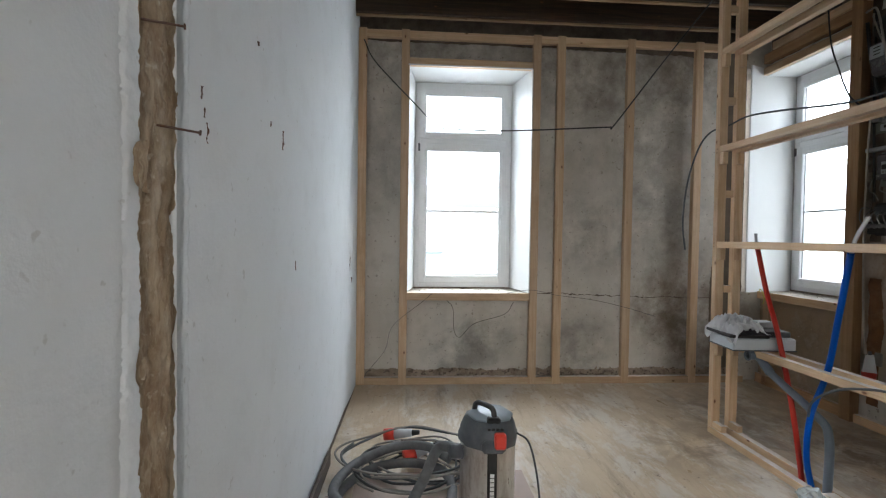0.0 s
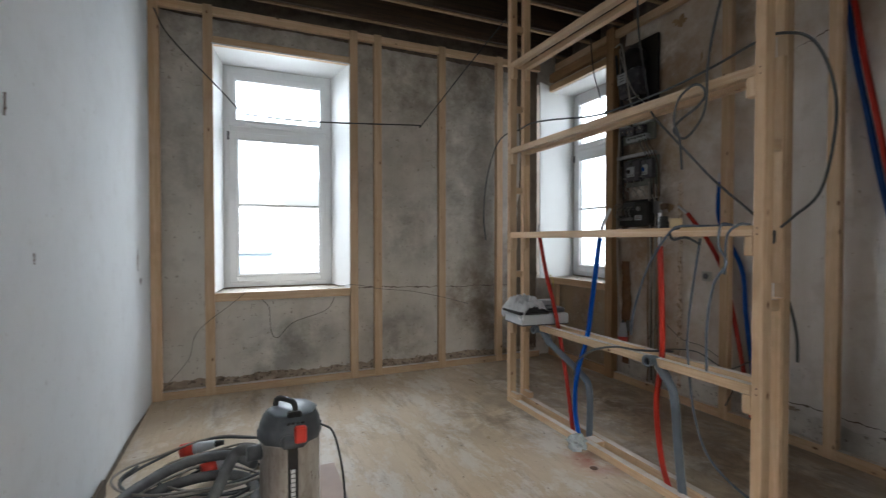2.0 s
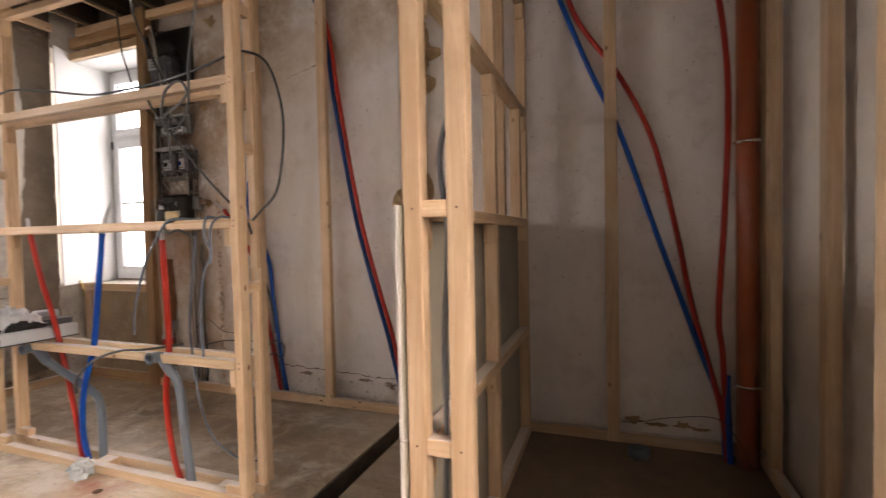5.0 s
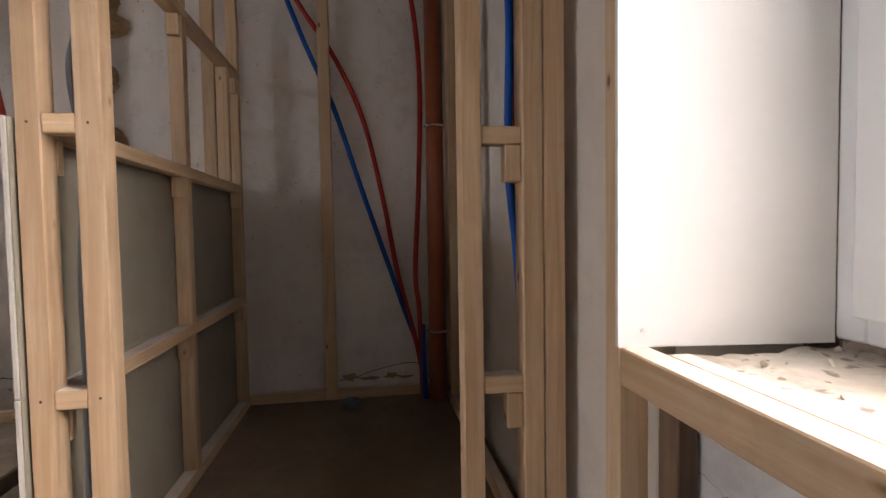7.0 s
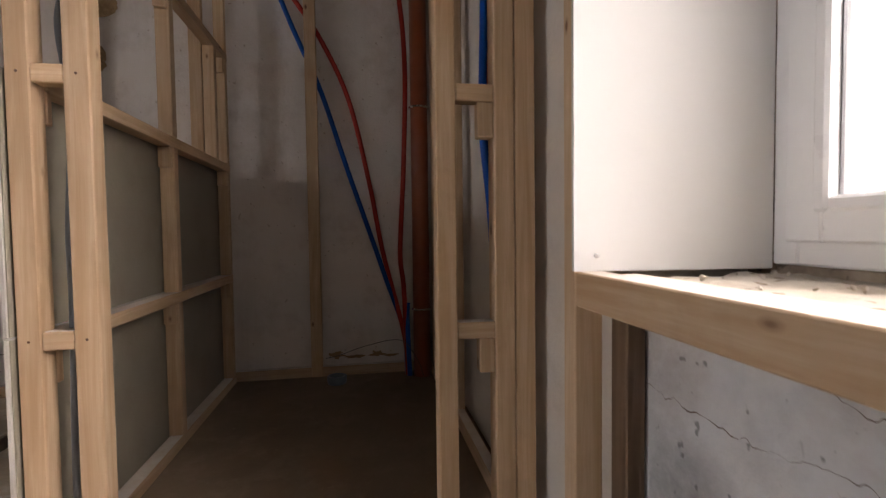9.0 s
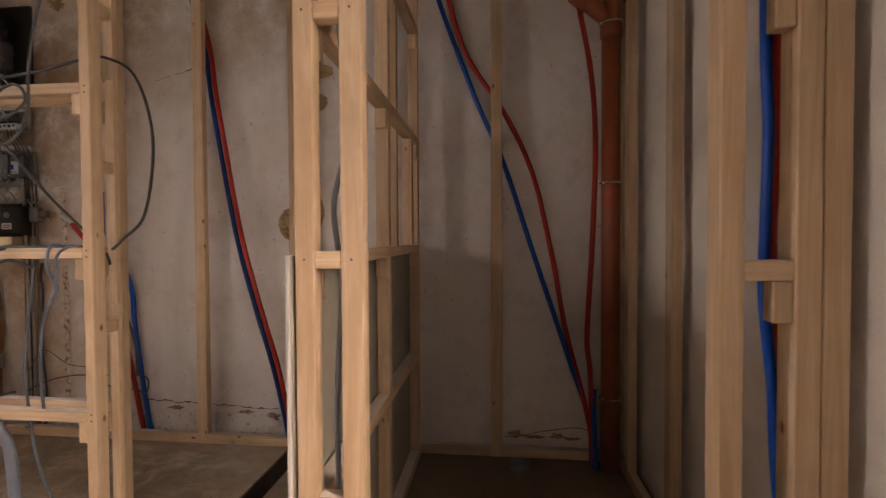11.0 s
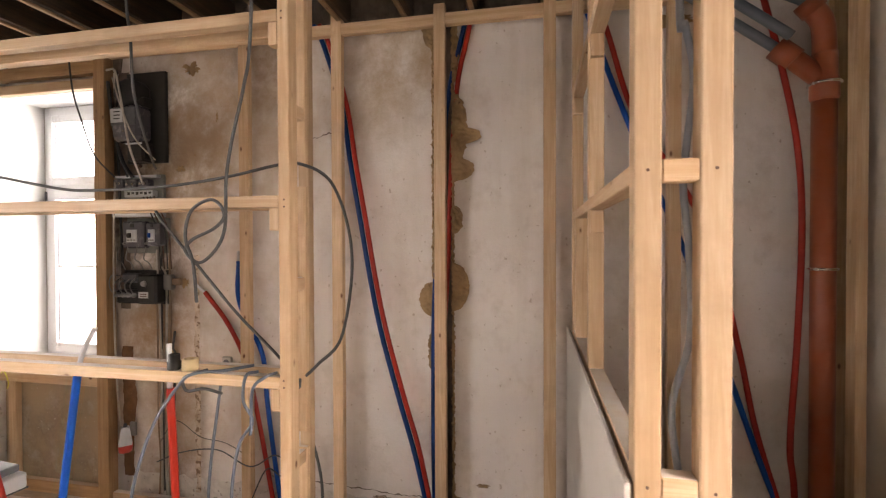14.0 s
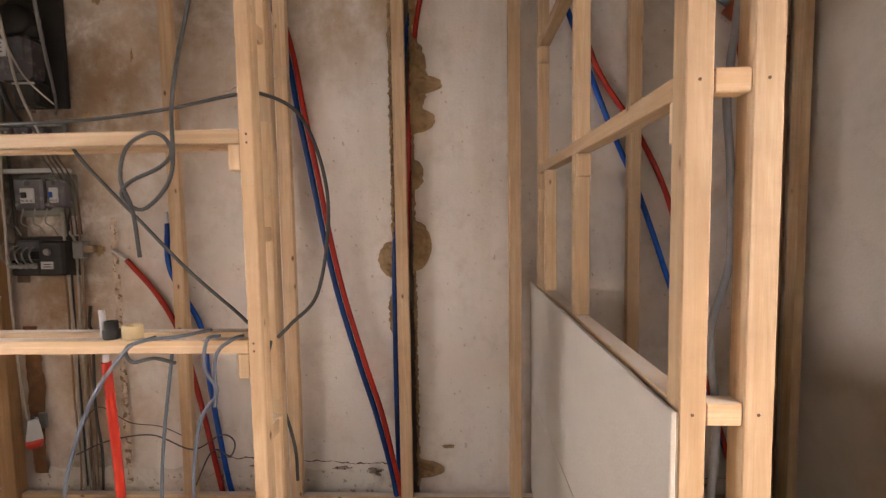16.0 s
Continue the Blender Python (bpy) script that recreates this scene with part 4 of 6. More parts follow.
part("board", box(-0.445, -0.425, -2.5, -1.50, 0.0, 0.085), OLD[1], plank)
stain_marks = [(-3.129, 1.634, 0.004, 0.05), (-0.5, 1.182, 0.012, 0.16), (-0.42, 1.02, 0.012, 0.05), (-3.86, 1.13, 0.012, 0.008), (-3.84, 1.125, 0.006, 0.01), (-2.46, 1.753, 0.016, 0.075), (-2.26, 1.255, 0.003, 0.04), (-3.152, 1.724, 0.008, 0.03), (-3.14, 1.68, 0.006, 0.025), (-2.755, 2.005, 0.006, 0.012), (-2.62, 1.78, 0.005, 0.02)]
for k, (yy, zz, w, h) in enumerate(stain_marks):
    mk = ragged("scuff", None, "y", XW, zz - h / 2, zz + h / 2, lambda v, a=yy, b=w: a - b / 2, lambda v, a=yy, b=w: a + b / 2, M_RUST, 40 + k, "", 0.004, 1.0, 0.007)
    tagged(mk, "small brown scuff in the white wall paint", "scuff", "scuffs on the white wall")

# broken plaster foot of the north wall
foot = ragged("plaster_foot", None, "x", YN, 0.06, 0.135, lambda v: -0.46, lambda v: 3.3, M_FOOT, 51, "", 0.012, 0.0, 0.012, 0.03, 0.0, 0.0, 260)
for v in foot.data.vertices:
    up = max(0.0, (v.co.z - 0.06) / 0.095)
    v.co.z += up * (noise.noise(Vector((v.co.x * 3.1, 2, 0))) * 0.045 + noise.noise(Vector((v.co.x * 13, 5, 0))) * 0.03 - 0.012)
bm = bmesh.new()
for i in range(150):
    x = random.uniform(-0.4, 3.25)
    r = random.uniform(0.004, 0.012)
    m = Matrix.LocRotScale((x, YN - 0.014, random.uniform(0.07, 0.135)), Euler((random.random() * 3, random.random() * 3, 0)), (r * 1.7, r * 0.7, r * 0.7))
    bmesh.ops.create_icosphere(bm, subdivisions=1, radius=1.0, matrix=m)
tagged(foot, "dark broken plaster edge at the wall foot", "plaster edge", "", "structure")
tagged(link_mesh("plaster_rubble", bm, M_FOOT), "loose crumbs of plaster along the wall foot", "rubble", "", "stuff")


def crack(name, pts, normal, w, mat, label):
    """A thin wandering crack, a shallow dark strip with uneven width."""
    bm = bmesh.new()
    path = smooth_path(pts, 36)
    n = Vector(normal)
    prev = None
    for i, q in enumerate(path):
        q = q + Vector((0, 0, noise.noise(q * 14) * 0.014 + noise.noise(q * 50) * 0.009 + noise.noise(q * 130) * 0.004))
        d = (path[min(i + 1, len(path) - 1)] - path[max(i - 1, 0)]).normalized()
        s = d.cross(n).normalized() * w * (0.25 + abs(noise.noise(q * 30)) * 2.4)
        pair = [bm.verts.new(q + s), bm.verts.new(q - s)]
        if prev:
            bm.faces.new((prev[0], pair[0], pair[1], prev[1]))
        prev = pair
    return tagged(link_mesh(name, bm, mat), label, "crack", "", "structure")


YF = YS + 0.011
crack("crack", [(1.2, YF, 0.662), (1.05, YF, 0.655), (0.9, YF, 0.660), (0.75, YF, 0.668), (0.55, YF, 0.67), (0.2, YF, 0.66)], (0, 1, 0), 0.0006, M_RUST, "thin dark crack running across white plaster")
crack("crack", [(1.0, YF, 0.785), (0.86, YF, 0.775), (0.80, YF, 0.752), (0.744, YF, 0.746), (0.6, YF, 0.755), (0.35, YF, 0.76)], (0, 1, 0), 0.0007, M_RUST, "thin dark crack running across white plaster")
crack("crack", [(1.17, YF, 0.451), (1.08, YF, 0.43), (1.0, YF, 0.42)], (0, 1, 0), 0.0007, M_RUST, "thin dark crack running across white plaster")
crack("crack", [(1.25, YN - 0.008, 0.86), (1.7, YN - 0.008, 0.85), (2.3, YN - 0.008, 0.83), (3.2, YN - 0.008, 0.82)], (0, -1, 0), 0.005, M_RUBBLE, "level dark crack across the mouldy plaster")
crack("crack", [(XE - 0.009, -2.35, 2.55), (XE - 0.009, -2.55, 2.60), (XE - 0.009, -2.70, 2.62)], (-1, 0, 0), 0.002, M_RUST, "fine crack in the cream plaster")
crack("crack", [(XE - 0.009, -2.2, 0.26), (XE - 0.009, -2.7, 0.24), (XE - 0.009, -3.3, 0.22)], (-1, 0, 0), 0.004, M_RUBBLE, "level crack above the bottom plate")


# ---- pipes ----
def conduit(name, pts, mat, label, r=0.018, category="pipe", group="", tips=(), ribs=0.06):
    e = thing(name, pts[-1], label, category, group)
    part("sleeve", tube(pts, r, 12, 10, ribs), mat, e)
    for t in tips:
        part("inner_tube", tube(t, r * 0.62, 12, 4), M_PEX, e, "bare white inner tube")
    return e


G1 = "pipes in the service frame"
conduit("red_pipe", [(2.297, -1.435, 1.37), (2.297, -1.53, 1.07), (2.297, -1.64, 0.80), (2.297, -1.76, 0.39), (2.295, -1.845, 0.0)], M_RED, "red corrugated water pipe standing in the service frame", 0.0155, "pipe", G1, [[(2.297, -1.434, 1.365), (2.297, -1.425, 1.44)]])
conduit("blue_pipe", [(2.297, -2.085, 1.335), (2.297, -2.022, 0.95), (2.297, -1.975, 0.69), (2.279, -1.90, 0.42), (2.277, -1.885, 0.18), (2.279, -1.93, 0.0)], M_BLUE, "blue corrugated water pipe standing in the service frame", 0.016, "pipe", G1, [[(2.297, -2.083, 1.33), (2.31, -2.10, 1.42), (2.33, -2.14, 1.52)]])
conduit("red_pipe", [(2.297, -2.545, 1.29), (2.297, -2.565, 0.74), (2.297, -2.53, 0.44), (2.297, -2.565, 0.15), (2.297, -2.62, 0.0)], M_RED, "red corrugated water pipe standing in the service frame", 0.016, "pipe", G1, [[(2.297, -2.544, 1.285), (2.31, -2.53, 1.47)]])


def drain(name, mouth, pts, label):
    e = thing(name, pts[-1], label, "drain pipe", "drains in the service frame")
    part("pipe", tube(pts, 0.022, 16, 10), M_GREY, e)
    part("elbow", tube([mouth, (mouth[0] + 0.05, mouth[1] - 0.005, mouth[2]), pts[0], pts[1]], 0.0265, 16, 8, 0, False), M_GREY, e)
    part("collar", torus(mouth, 0.0265, 0.006, (1, 0, 0), 20), M_GREY, e, "open grey socket ring")
    # black disc that paints the shaded hollow of the open socket
    part("plug", cyl((mouth[0] + 0.03, mouth[1], mouth[2]), (1, 0, 0), 0.025, 0.025, 0.004, 20), M_BLACK, e, "black disc standing in for shade inside the socket")
    return e


drain("drain_pipe", (2.185, -1.53, 0.665), [(2.245, -1.56, 0.65), (2.25, -1.64, 0.585), (2.305, -1.90, 0.43), (2.325, -1.968, 0.33), (2.33, -1.965, 0.0)], "slanting grey plastic drain with an open socket")
drain("drain_pipe", (2.18, -2.57, 0.687), [(2.24, -2.59, 0.67), (2.25, -2.64, 0.60), (2.26, -2.675, 0.51), (2.27, -2.69, 0.27), (2.275, -2.72, 0.0)], "upright grey plastic drain with an open socket")

G2 = "water pipes on the meter wall"
conduit("red_pipe", [(3.55, -1.707, 1.537), (3.55, -1.891, 1.313), (3.55, -2.027, 1.045), (3.55, -2.129, 0.618), (3.55, -2.217, 0.158), (3.55, -2.25, 0.0)], M_RED, "short red pipe ending in bare wire", 0.0165, "pipe", G2, [[(3.55, -1.712, 1.533), (3.535, -1.63, 1.60)]])
conduit("blue_pipe", [(3.552, -1.976, 1.761), (3.552, -1.979, 1.471), (3.552, -2.152, 1.117), (3.552, -2.186, 0.80), (3.552, -2.225, 0.50), (3.552, -2.275, 0.157), (3.552, -2.31, 0.0)], M_BLUE, "short blue pipe with a bare white end", 0.0165, "pipe", G2, [[(3.552, -1.976, 1.757), (3.552, -1.974, 1.83)]])
XP = 3.548
conduit("blue_pipe", [(XP, -2.56, 3.34), (XP, -2.63, 3.20), (XP, -2.755, 2.80), (3.50, -2.835, 2.40), (3.48, -2.908, 2.03), (3.48, -2.978, 1.63), (3.48, -3.048, 1.30), (3.48, -3.165, 0.88), (3.48, -3.255, 0.58), (3.48, -3.335, 0.25), (3.49, -3.37, 0.05), (3.50, -3.42, -0.1)], M_NAVY, "blue pipe sweeping down the cream wall", 0.0165, "pipe", G2)
conduit("red_pipe", [(XP, -2.60, 3.34), (XP, -2.67, 3.20), (XP, -2.79, 2.80), (3.505, -2.87, 2.40), (3.485, -2.943, 2.03), (3.485, -3.012, 1.63), (3.485, -3.083, 1.30), (3.485, -3.200, 0.88), (3.485, -3.29, 0.58), (3.485, -3.36, 0.25), (3.49, -3.40, 0.05), (3.50, -3.44, -0.1)], M_RED, "red pipe sweeping down the cream wall", 0.0165, "pipe", G2)
conduit("blue_pipe", [(3.55, -3.60, 3.34), (3.57, -3.55, 3.15), (3.60, -3.48, 2.9), (3.62, -3.41, 2.4), (3.59, -3.385, 1.8), (3.552, -3.374, 1.3), (3.552, -3.374, 0.3), (3.57, -3.40, -0.1)], M_NAVY, "blue pipe running down the open chase", 0.0165, "pipe", G2)
conduit("red_pipe", [(3.54, -3.635, 3.34), (3.56, -3.59, 3.15), (3.58, -3.53, 2.9), (3.60, -3.485, 2.4), (3.61, -3.455, 1.7), (3.61, -3.43, 1.2), (3.61, -3.43, 0.3), (3.60, -3.43, -0.1)], M_RED, "red pipe running down the open chase", 0.0165, "pipe", G2)
G3 = "pipes in the alcove"
conduit("blue_pipe", [(XP, -4.30, 3.30), (XP, -4.455, 2.84), (XP, -4.655, 2.31), (3.54, -4.832, 1.89), (3.50, -5.0, 1.36), (3.50, -5.175, 0.83), (3.49, -5.24, 0.63), (3.46, -5.35, 0.29), (3.44, -5.37, 0.0)], M_BLUE, "blue pipe slanting across the alcove wall", 0.0165, "pipe", G3)
conduit("red_pipe", [(XP, -4.38, 3.30), (XP, -4.445, 3.08), (XP, -4.585, 2.623), (XP, -4.83, 2.235), (XP, -5.015, 1.826), (XP, -5.145, 1.257), (3.52, -5.22, 0.825), (3.45, -5.345, 0.295), (3.44, -5.38, 0.0)], M_RED, "red pipe curving down the alcove wall", 0.0165, "pipe", G3)
conduit("red_pipe", [(3.43, -5.20, 3.2), (3.41, -5.28, 2.82), (3.40, -5.352, 2.40), (3.40, -5.378, 1.974), (3.40, -5.36, 1.367), (3.40, -5.33, 0.816), (3.40, -5.35, 0.57), (3.40, -5.37, 0.0)], M_RED, "red pipe hanging beside the soil pipe", 0.0165, "pipe", G3)
conduit("blue_pipe", [(3.41, -5.375, 0.48), (3.40, -5.37, 0.40), (3.385, -5.372, 0.25), (3.38, -5.38, 0.0)], M_BLUE, "blue pipe tucked beside the soil pipe", 0.0165, "pipe", G3)
conduit("blue_pipe", [(1.785, -5.453, 3.3), (1.785, -5.460, 2.02), (1.785, -5.470, 1.70), (1.785, -5.465, 1.45), (1.785, -5.463, 1.26), (1.785, -5.485, 1.03), (1.80, -5.505, 0.80), (1.85, -5.555, 0.5), (1.9, -5.575, 0.0)], M_BLUE, "blue pipe between the alcove posts", 0.014, "pipe", G3)
conduit("red_pipe", [(1.79, -5.487, 3.3), (1.79, -5.492, 1.93), (1.79, -5.487, 1.63), (1.79, -5.482, 1.37), (1.79, -5.502, 1.13), (1.80, -5.507, 0.95), (1.86, -5.555, 0.5), (1.92, -5.575, 0.0)], M_RED, "red pipe between the alcove posts", 0.0155, "pipe", G3)

# orange soil pipe
sp = thing("soil_pipe", (3.375, -5.462, 0), "orange-brown plastic soil pipe with clamps and a branch", "soil pipe")
PX, PY = 3.375, -5.462
part("pipe", tube([(PX, PY, -0.05), (PX, PY, 1.4), (PX, PY, 2.80)], 0.055, 28, 2, 0, True, None, True), M_ORANGE, sp)
part("socket", lathe((PX, PY, 0), [(0.056, 2.60), (0.064, 2.615), (0.064, 2.70), (0.058, 2.72), (0.056, 2.80), (0.056, 2.84)], 28), M_ORANGE, sp)
part("branch", tube([(PX, PY, 2.70), (PX + 0.01, PY + 0.08, 2.78), (PX + 0.03, PY + 0.165, 2.865)], 0.05, 24, 3), M_ORANGE, sp)
part("branch_socket", tube([(PX + 0.022, PY + 0.125, 2.825), (PX + 0.04, PY + 0.205, 2.905)], 0.060, 24, 2), M_ORANGE, sp)
part("upper_bend", tube([(PX, PY, 2.80), (PX, PY + 0.005, 2.95), (PX, PY + 0.02, 3.02), (PX, PY + 0.07, 3.09)], 0.052, 24, 6), M_ORANGE, sp)
part("upper_socket", tube([(PX, PY + 0.045, 3.06), (PX, PY + 0.09, 3.115)], 0.061, 24, 2), M_ORANGE, sp)
for z in (0.444, 1.742, 2.686):
    part("clamp", torus((PX, PY, z), 0.0595 if z < 2.6 else 0.067, 0.0075, (0, 0, 1), 28), M_ZINC, sp, "shiny zinc clamp ring")
for k, (a, b, c) in enumerate((((PX + 0.04, PY + 0.20, 2.90), (PX + 0.06, PY + 0.42, 3.08), (PX + 0.08, PY + 0.75, 3.34)), ((PX + 0.0, PY + 0.09, 3.115), (PX - 0.01, PY + 0.25, 3.20), (PX - 0.02, PY + 0.45, 3.36)), ((PX - 0.04, PY + 0.17, 2.93), (PX - 0.05, PY + 0.4, 3.10), (PX - 0.05, PY + 0.72, 3.34)))):
    gp_ = thing("waste_pipe", a, "grey plastic waste pipe rising to the ceiling", "waste pipe", "waste pipes in the alcove")
    part("pipe", tube([a, b, c], 0.026, 16, 6), M_GREY, gp_)

fd = thing("floor_drain", (3.34, -4.905, 0), "dark grey floor drain stub by the alcove wall", "floor drain")
part("body", lathe((3.32, -4.915, 0.0), [(0.055, 0.0), (0.06, 0.02), (0.06, 0.05), (0.045, 0.052), (0.042, 0.02), (0.01, 0.018)], 24), M_GREY, fd)


# ---- cables ----
def cable(pts, mat, label, r=0.006, group="", steps=8):
    e = thing("cable", pts[-1], label, "cable", group)
    part("sheath", tube(pts, r, 8, steps), mat, e)
    return e


GC = "cables on the service frame"
cable([(2.06, -1.03, 1.32), (2.055, -1.0, 1.52), (2.08, -1.0, 1.80), (2.13, -1.04, 2.05), (2.19, -1.09, 2.17), (2.295, -1.15, 2.215), (2.31, -1.31, 2.235), (2.31, -1.60, 2.195), (2.31, -1.98, 2.125), (2.31, -2.18, 2.112), (2.31, -2.53, 2.12), (2.31, -2.81, 2.15), (2.30, -3.04, 2.187), (2.30, -3.14, 2.185), (2.31, -3.25, 2.12), (2.31, -3.32, 1.95), (2.31, -3.335, 1.76), (2.31, -3.29, 1.52), (2.30, -3.20, 1.42), (2.29, -3.155, 1.375)], M_CABLE, "long dark grey cable sagging along the service frame", 0.0062, GC)
cable([(2.24, -2.99, 3.3), (2.20, -2.99, 2.64), (2.19, -2.97, 2.465), (2.19, -2.917, 2.26), (2.19, -2.892, 2.116), (2.185, -2.89, 1.95), (2.185, -2.853, 1.865), (2.185, -2.78, 1.811), (2.18, -2.725, 1.854), (2.175, -2.757, 1.897), (2.17, -2.854, 1.938), (2.17, -2.897, 1.98), (2.17, -2.879, 2.028), (2.17, -2.831, 2.044), (2.17, -2.758, 2.003), (2.175, -2.728, 1.908), (2.18, -2.756, 1.811), (2.18, -2.771, 1.662)], M_CABLE, "grey cable knotted in a loop over the rail", 0.0062, GC)
cable([(2.32, -2.44, 2.06), (2.31, -2.51, 1.969), (2.31, -2.68, 1.783), (2.31, -2.848, 1.603), (2.31, -3.03, 1.437), (2.30, -3.08, 1.38)], M_CABLE, "grey cable slanting behind the rails", 0.0058, GC)
cable([(2.34, -2.90, 1.39), (2.25, -2.83, 1.39), (2.195, -2.75, 1.39), (2.185, -2.69, 1.35), (2.185, -2.57, 1.186), (2.185, -2.48, 0.956), (2.20, -2.44, 0.80)], M_CABLE_BLUE, "blue-grey cable draped over the rail", 0.0062, GC)
cable([(2.25, -2.76, 1.39), (2.195, -2.70, 1.37), (2.185, -2.72, 1.325), (2.19, -2.79, 1.335), (2.25, -2.82, 1.30)], M_CABLE, "short grey cable end looped under the rail", 0.006, GC)
cable([(2.26, -2.97, 1.39), (2.20, -2.96, 1.39), (2.19, -2.955, 1.30), (2.20, -2.985, 1.22), (2.21, -2.92, 1.12), (2.22, -2.88, 0.92), (2.25, -2.86, 0.65)], M_CABLE_BLUE, "blue-grey cable hanging from the rail", 0.0062, GC)
cable([(2.26, -3.05, 1.39), (2.20, -3.04, 1.39), (2.195, -2.99, 1.34), (2.20, -2.98, 1.20), (2.20, -2.975, 1.17)], M_CABLE_BLUE, "blue-grey cable end hanging from the rail", 0.006, GC)
cable([(2.30, -2.78, 1.33), (2.30, -2.735, 1.04), (2.30, -2.715, 0.85), (2.31, -2.71, 0.73), (2.32, -2.74, 0.45), (2.33, -2.82, 0.25), (2.36, -2.98, 0.14), (2.38, -3.08, 0.15)], M_CABLE_BLUE, "blue-grey cable dropping through the frame", 0.006, GC)
cable([(2.29, -3.13, 1.36), (2.40, -3.07, 1.24), (2.405, -3.125, 1.06), (2.41, -3.155, 0.92), (2.41, -3.16, 0.80)], M_CABLE, "grey cable bent round the rear post", 0.006, GC)
cable([(2.19, -1.98, 0.45), (2.18, -2.02, 0.55), (2.19, -2.15, 0.65), (2.22, -2.30, 0.70), (2.25, -2.45, 0.711), (2.40, -2.55, 0.711)], M_CABLE, "grey cable arching over the lower shelf", 0.0065, GC)
cable([(2.30, -2.35, 3.32), (2.30, -2.352, 2.90), (2.30, -2.37, 2.735), (2.36, -2.33, 2.5), (2.9, -1.9, 2.35), (3.40, -1.45, 2.40)], M_CABLE, "dark cable dropping from ceiling to the meter", 0.006, GC)
cable([(2.45, -0.70, 3.34), (2.0, -0.81, 2.80), (1.56, -0.93, 2.26), (1.516, -0.94, 2.225), (1.45, -0.935, 2.222), (0.733, -0.80, 2.207), (0.30, -0.64, 2.25), (0.223, -0.6, 2.283), (0.087, -0.5, 2.45), (-0.286, -0.2, 2.915), (-0.40, -0.08, 3.156)], M_DARK_CABLE, "thin dark cable slung across the window corner", 0.0052, "", 6)
cable([(1.77, -4.325, 3.3), (1.77, -4.327, 2.43), (1.77, -4.339, 2.357), (1.77, -4.356, 2.242), (1.77, -4.342, 2.091), (1.77, -4.336, 2.0), (1.775, -4.350, 1.862), (1.77, -4.350, 1.671), (1.77, -4.314, 1.515), (1.77, -4.330, 1.349), (1.775, -4.332, 1.232), (1.775, -4.316, 0.967), (1.77, -4.319, 0.733), (1.77, -4.31, 0.28), (1.77, -4.32, 0.0)], M_CABLE_PALE, "pale blue-grey cable threaded between the partition posts", 0.0085)
GW = "thin old wires"
cable([(-0.37, -0.012, 0.07), (-0.363, -0.012, 0.115), (-0.191, -0.012, 0.33), (-0.12, -0.015, 0.558), (0.141, -0.012, 0.775), (0.25, -0.01, 0.87)], M_WIRE, "thin old wire dangling beside the window sill", 0.0022, GW)
cable([(0.38, -0.006, 0.80), (0.44, -0.006, 0.72), (0.46, 0.05, 0.50), (0.52, 0.06, 0.44), (0.65, 0.05, 0.568), (0.94, 0.04, 0.663), (1.013, -0.006, 0.784)], M_WIRE, "thin old wire drooping below the window sill", 0.0026, GW)
cable([(0.95, -0.01, 0.87), (1.185, -0.012, 0.90), (1.45, -0.012, 0.85), (1.772, -0.012, 0.812), (2.1, -0.012, 0.74), (2.40, -0.012, 0.655)], M_WIRE, "thin old wire crossing the studs", 0.0022, GW)
cable([(3.56, -4.83, 0.10), (3.50, -4.92, 0.13), (3.44, -5.10, 0.20), (3.38, -5.32, 0.24), (3.30, -5.42, 0.13), (3.30, -5.46, 0.02)], M_WIRE, "thin bent wire by the alcove floor", 0.0022, GW)
cable([(3.52, -1.35, 0.45), (3.50, -1.5, 0.62), (3.50, -1.7, 0.52), (3.49, -1.9, 0.50), (3.48, -2.1, 0.42)], M_WIRE, "thin old wire curling on the meter wall", 0.003, GW)
cable([(3.52, -1.32, 0.30), (3.50, -1.55, 0.40), (3.48, -1.85, 0.45), (3.40, -2.15, 0.40), (3.38, -2.34, 0.50), (3.38, -2.42, 0.46), (3.40, -2.38, 0.36), (3.42, -2.26, 0.38), (3.44, -2.12, 0.12)], M_CABLE, "grey cable curling at the foot of the meter wall", 0.0045, GW)


cable([(3.44, -0.02, 0.90), (3.42, -0.06, 0.93), (3.40, -0.12, 0.90), (3.40, -0.14, 0.84), (3.42, -0.10, 0.79)], plain("yellow_wire", (0.55, 0.46, 0.05), 0.5), "short yellow wire end at the window sill", 0.004, GW)
# screw heads in the front faces of the timber
for k, (y, z) in enumerate(((-3.11, 2.03), (-3.11, 1.36), (-3.11, 0.68), (-3.11, 2.72), (-1.128, 2.03), (-1.128, 1.36), (-1.128, 0.68))):
    for dz in (-0.012, 0.014):
        part("screw_head", cyl((XA + 0.0005, y + 0.006 * (k % 2), z + dz), (-1, 0, 0), 0.0042, 0.0036, 0.0015, 10), M_RUST, sf, "small dark screw head")
for z in (0.03, 0.68, 1.36, 2.035, 2.71):
    for y in (-4.25, -4.383):
        part("screw_head", cyl((XB + 0.0005, y, z), (-1, 0, 0), 0.0040, 0.0034, 0.0015, 10), M_RUST, pf, "small dark screw head")

# ---- meters and fuses ----
def small(parent, name, x0, x1, y0, y1, z0, z1, mat, label="", bevel=0.006):
    return part(name, box(x0, x1, y0, y1, z0, z1, bevel), mat, parent, label)


mt = thing("electricity_meter", (3.5, -1.2, 2.45), "old black electricity meter on a dark board", "meter")
small(mt, "backboard", 3.548, 3.577, -1.40, -1.065, 2.47, 3.13, M_BLACK)
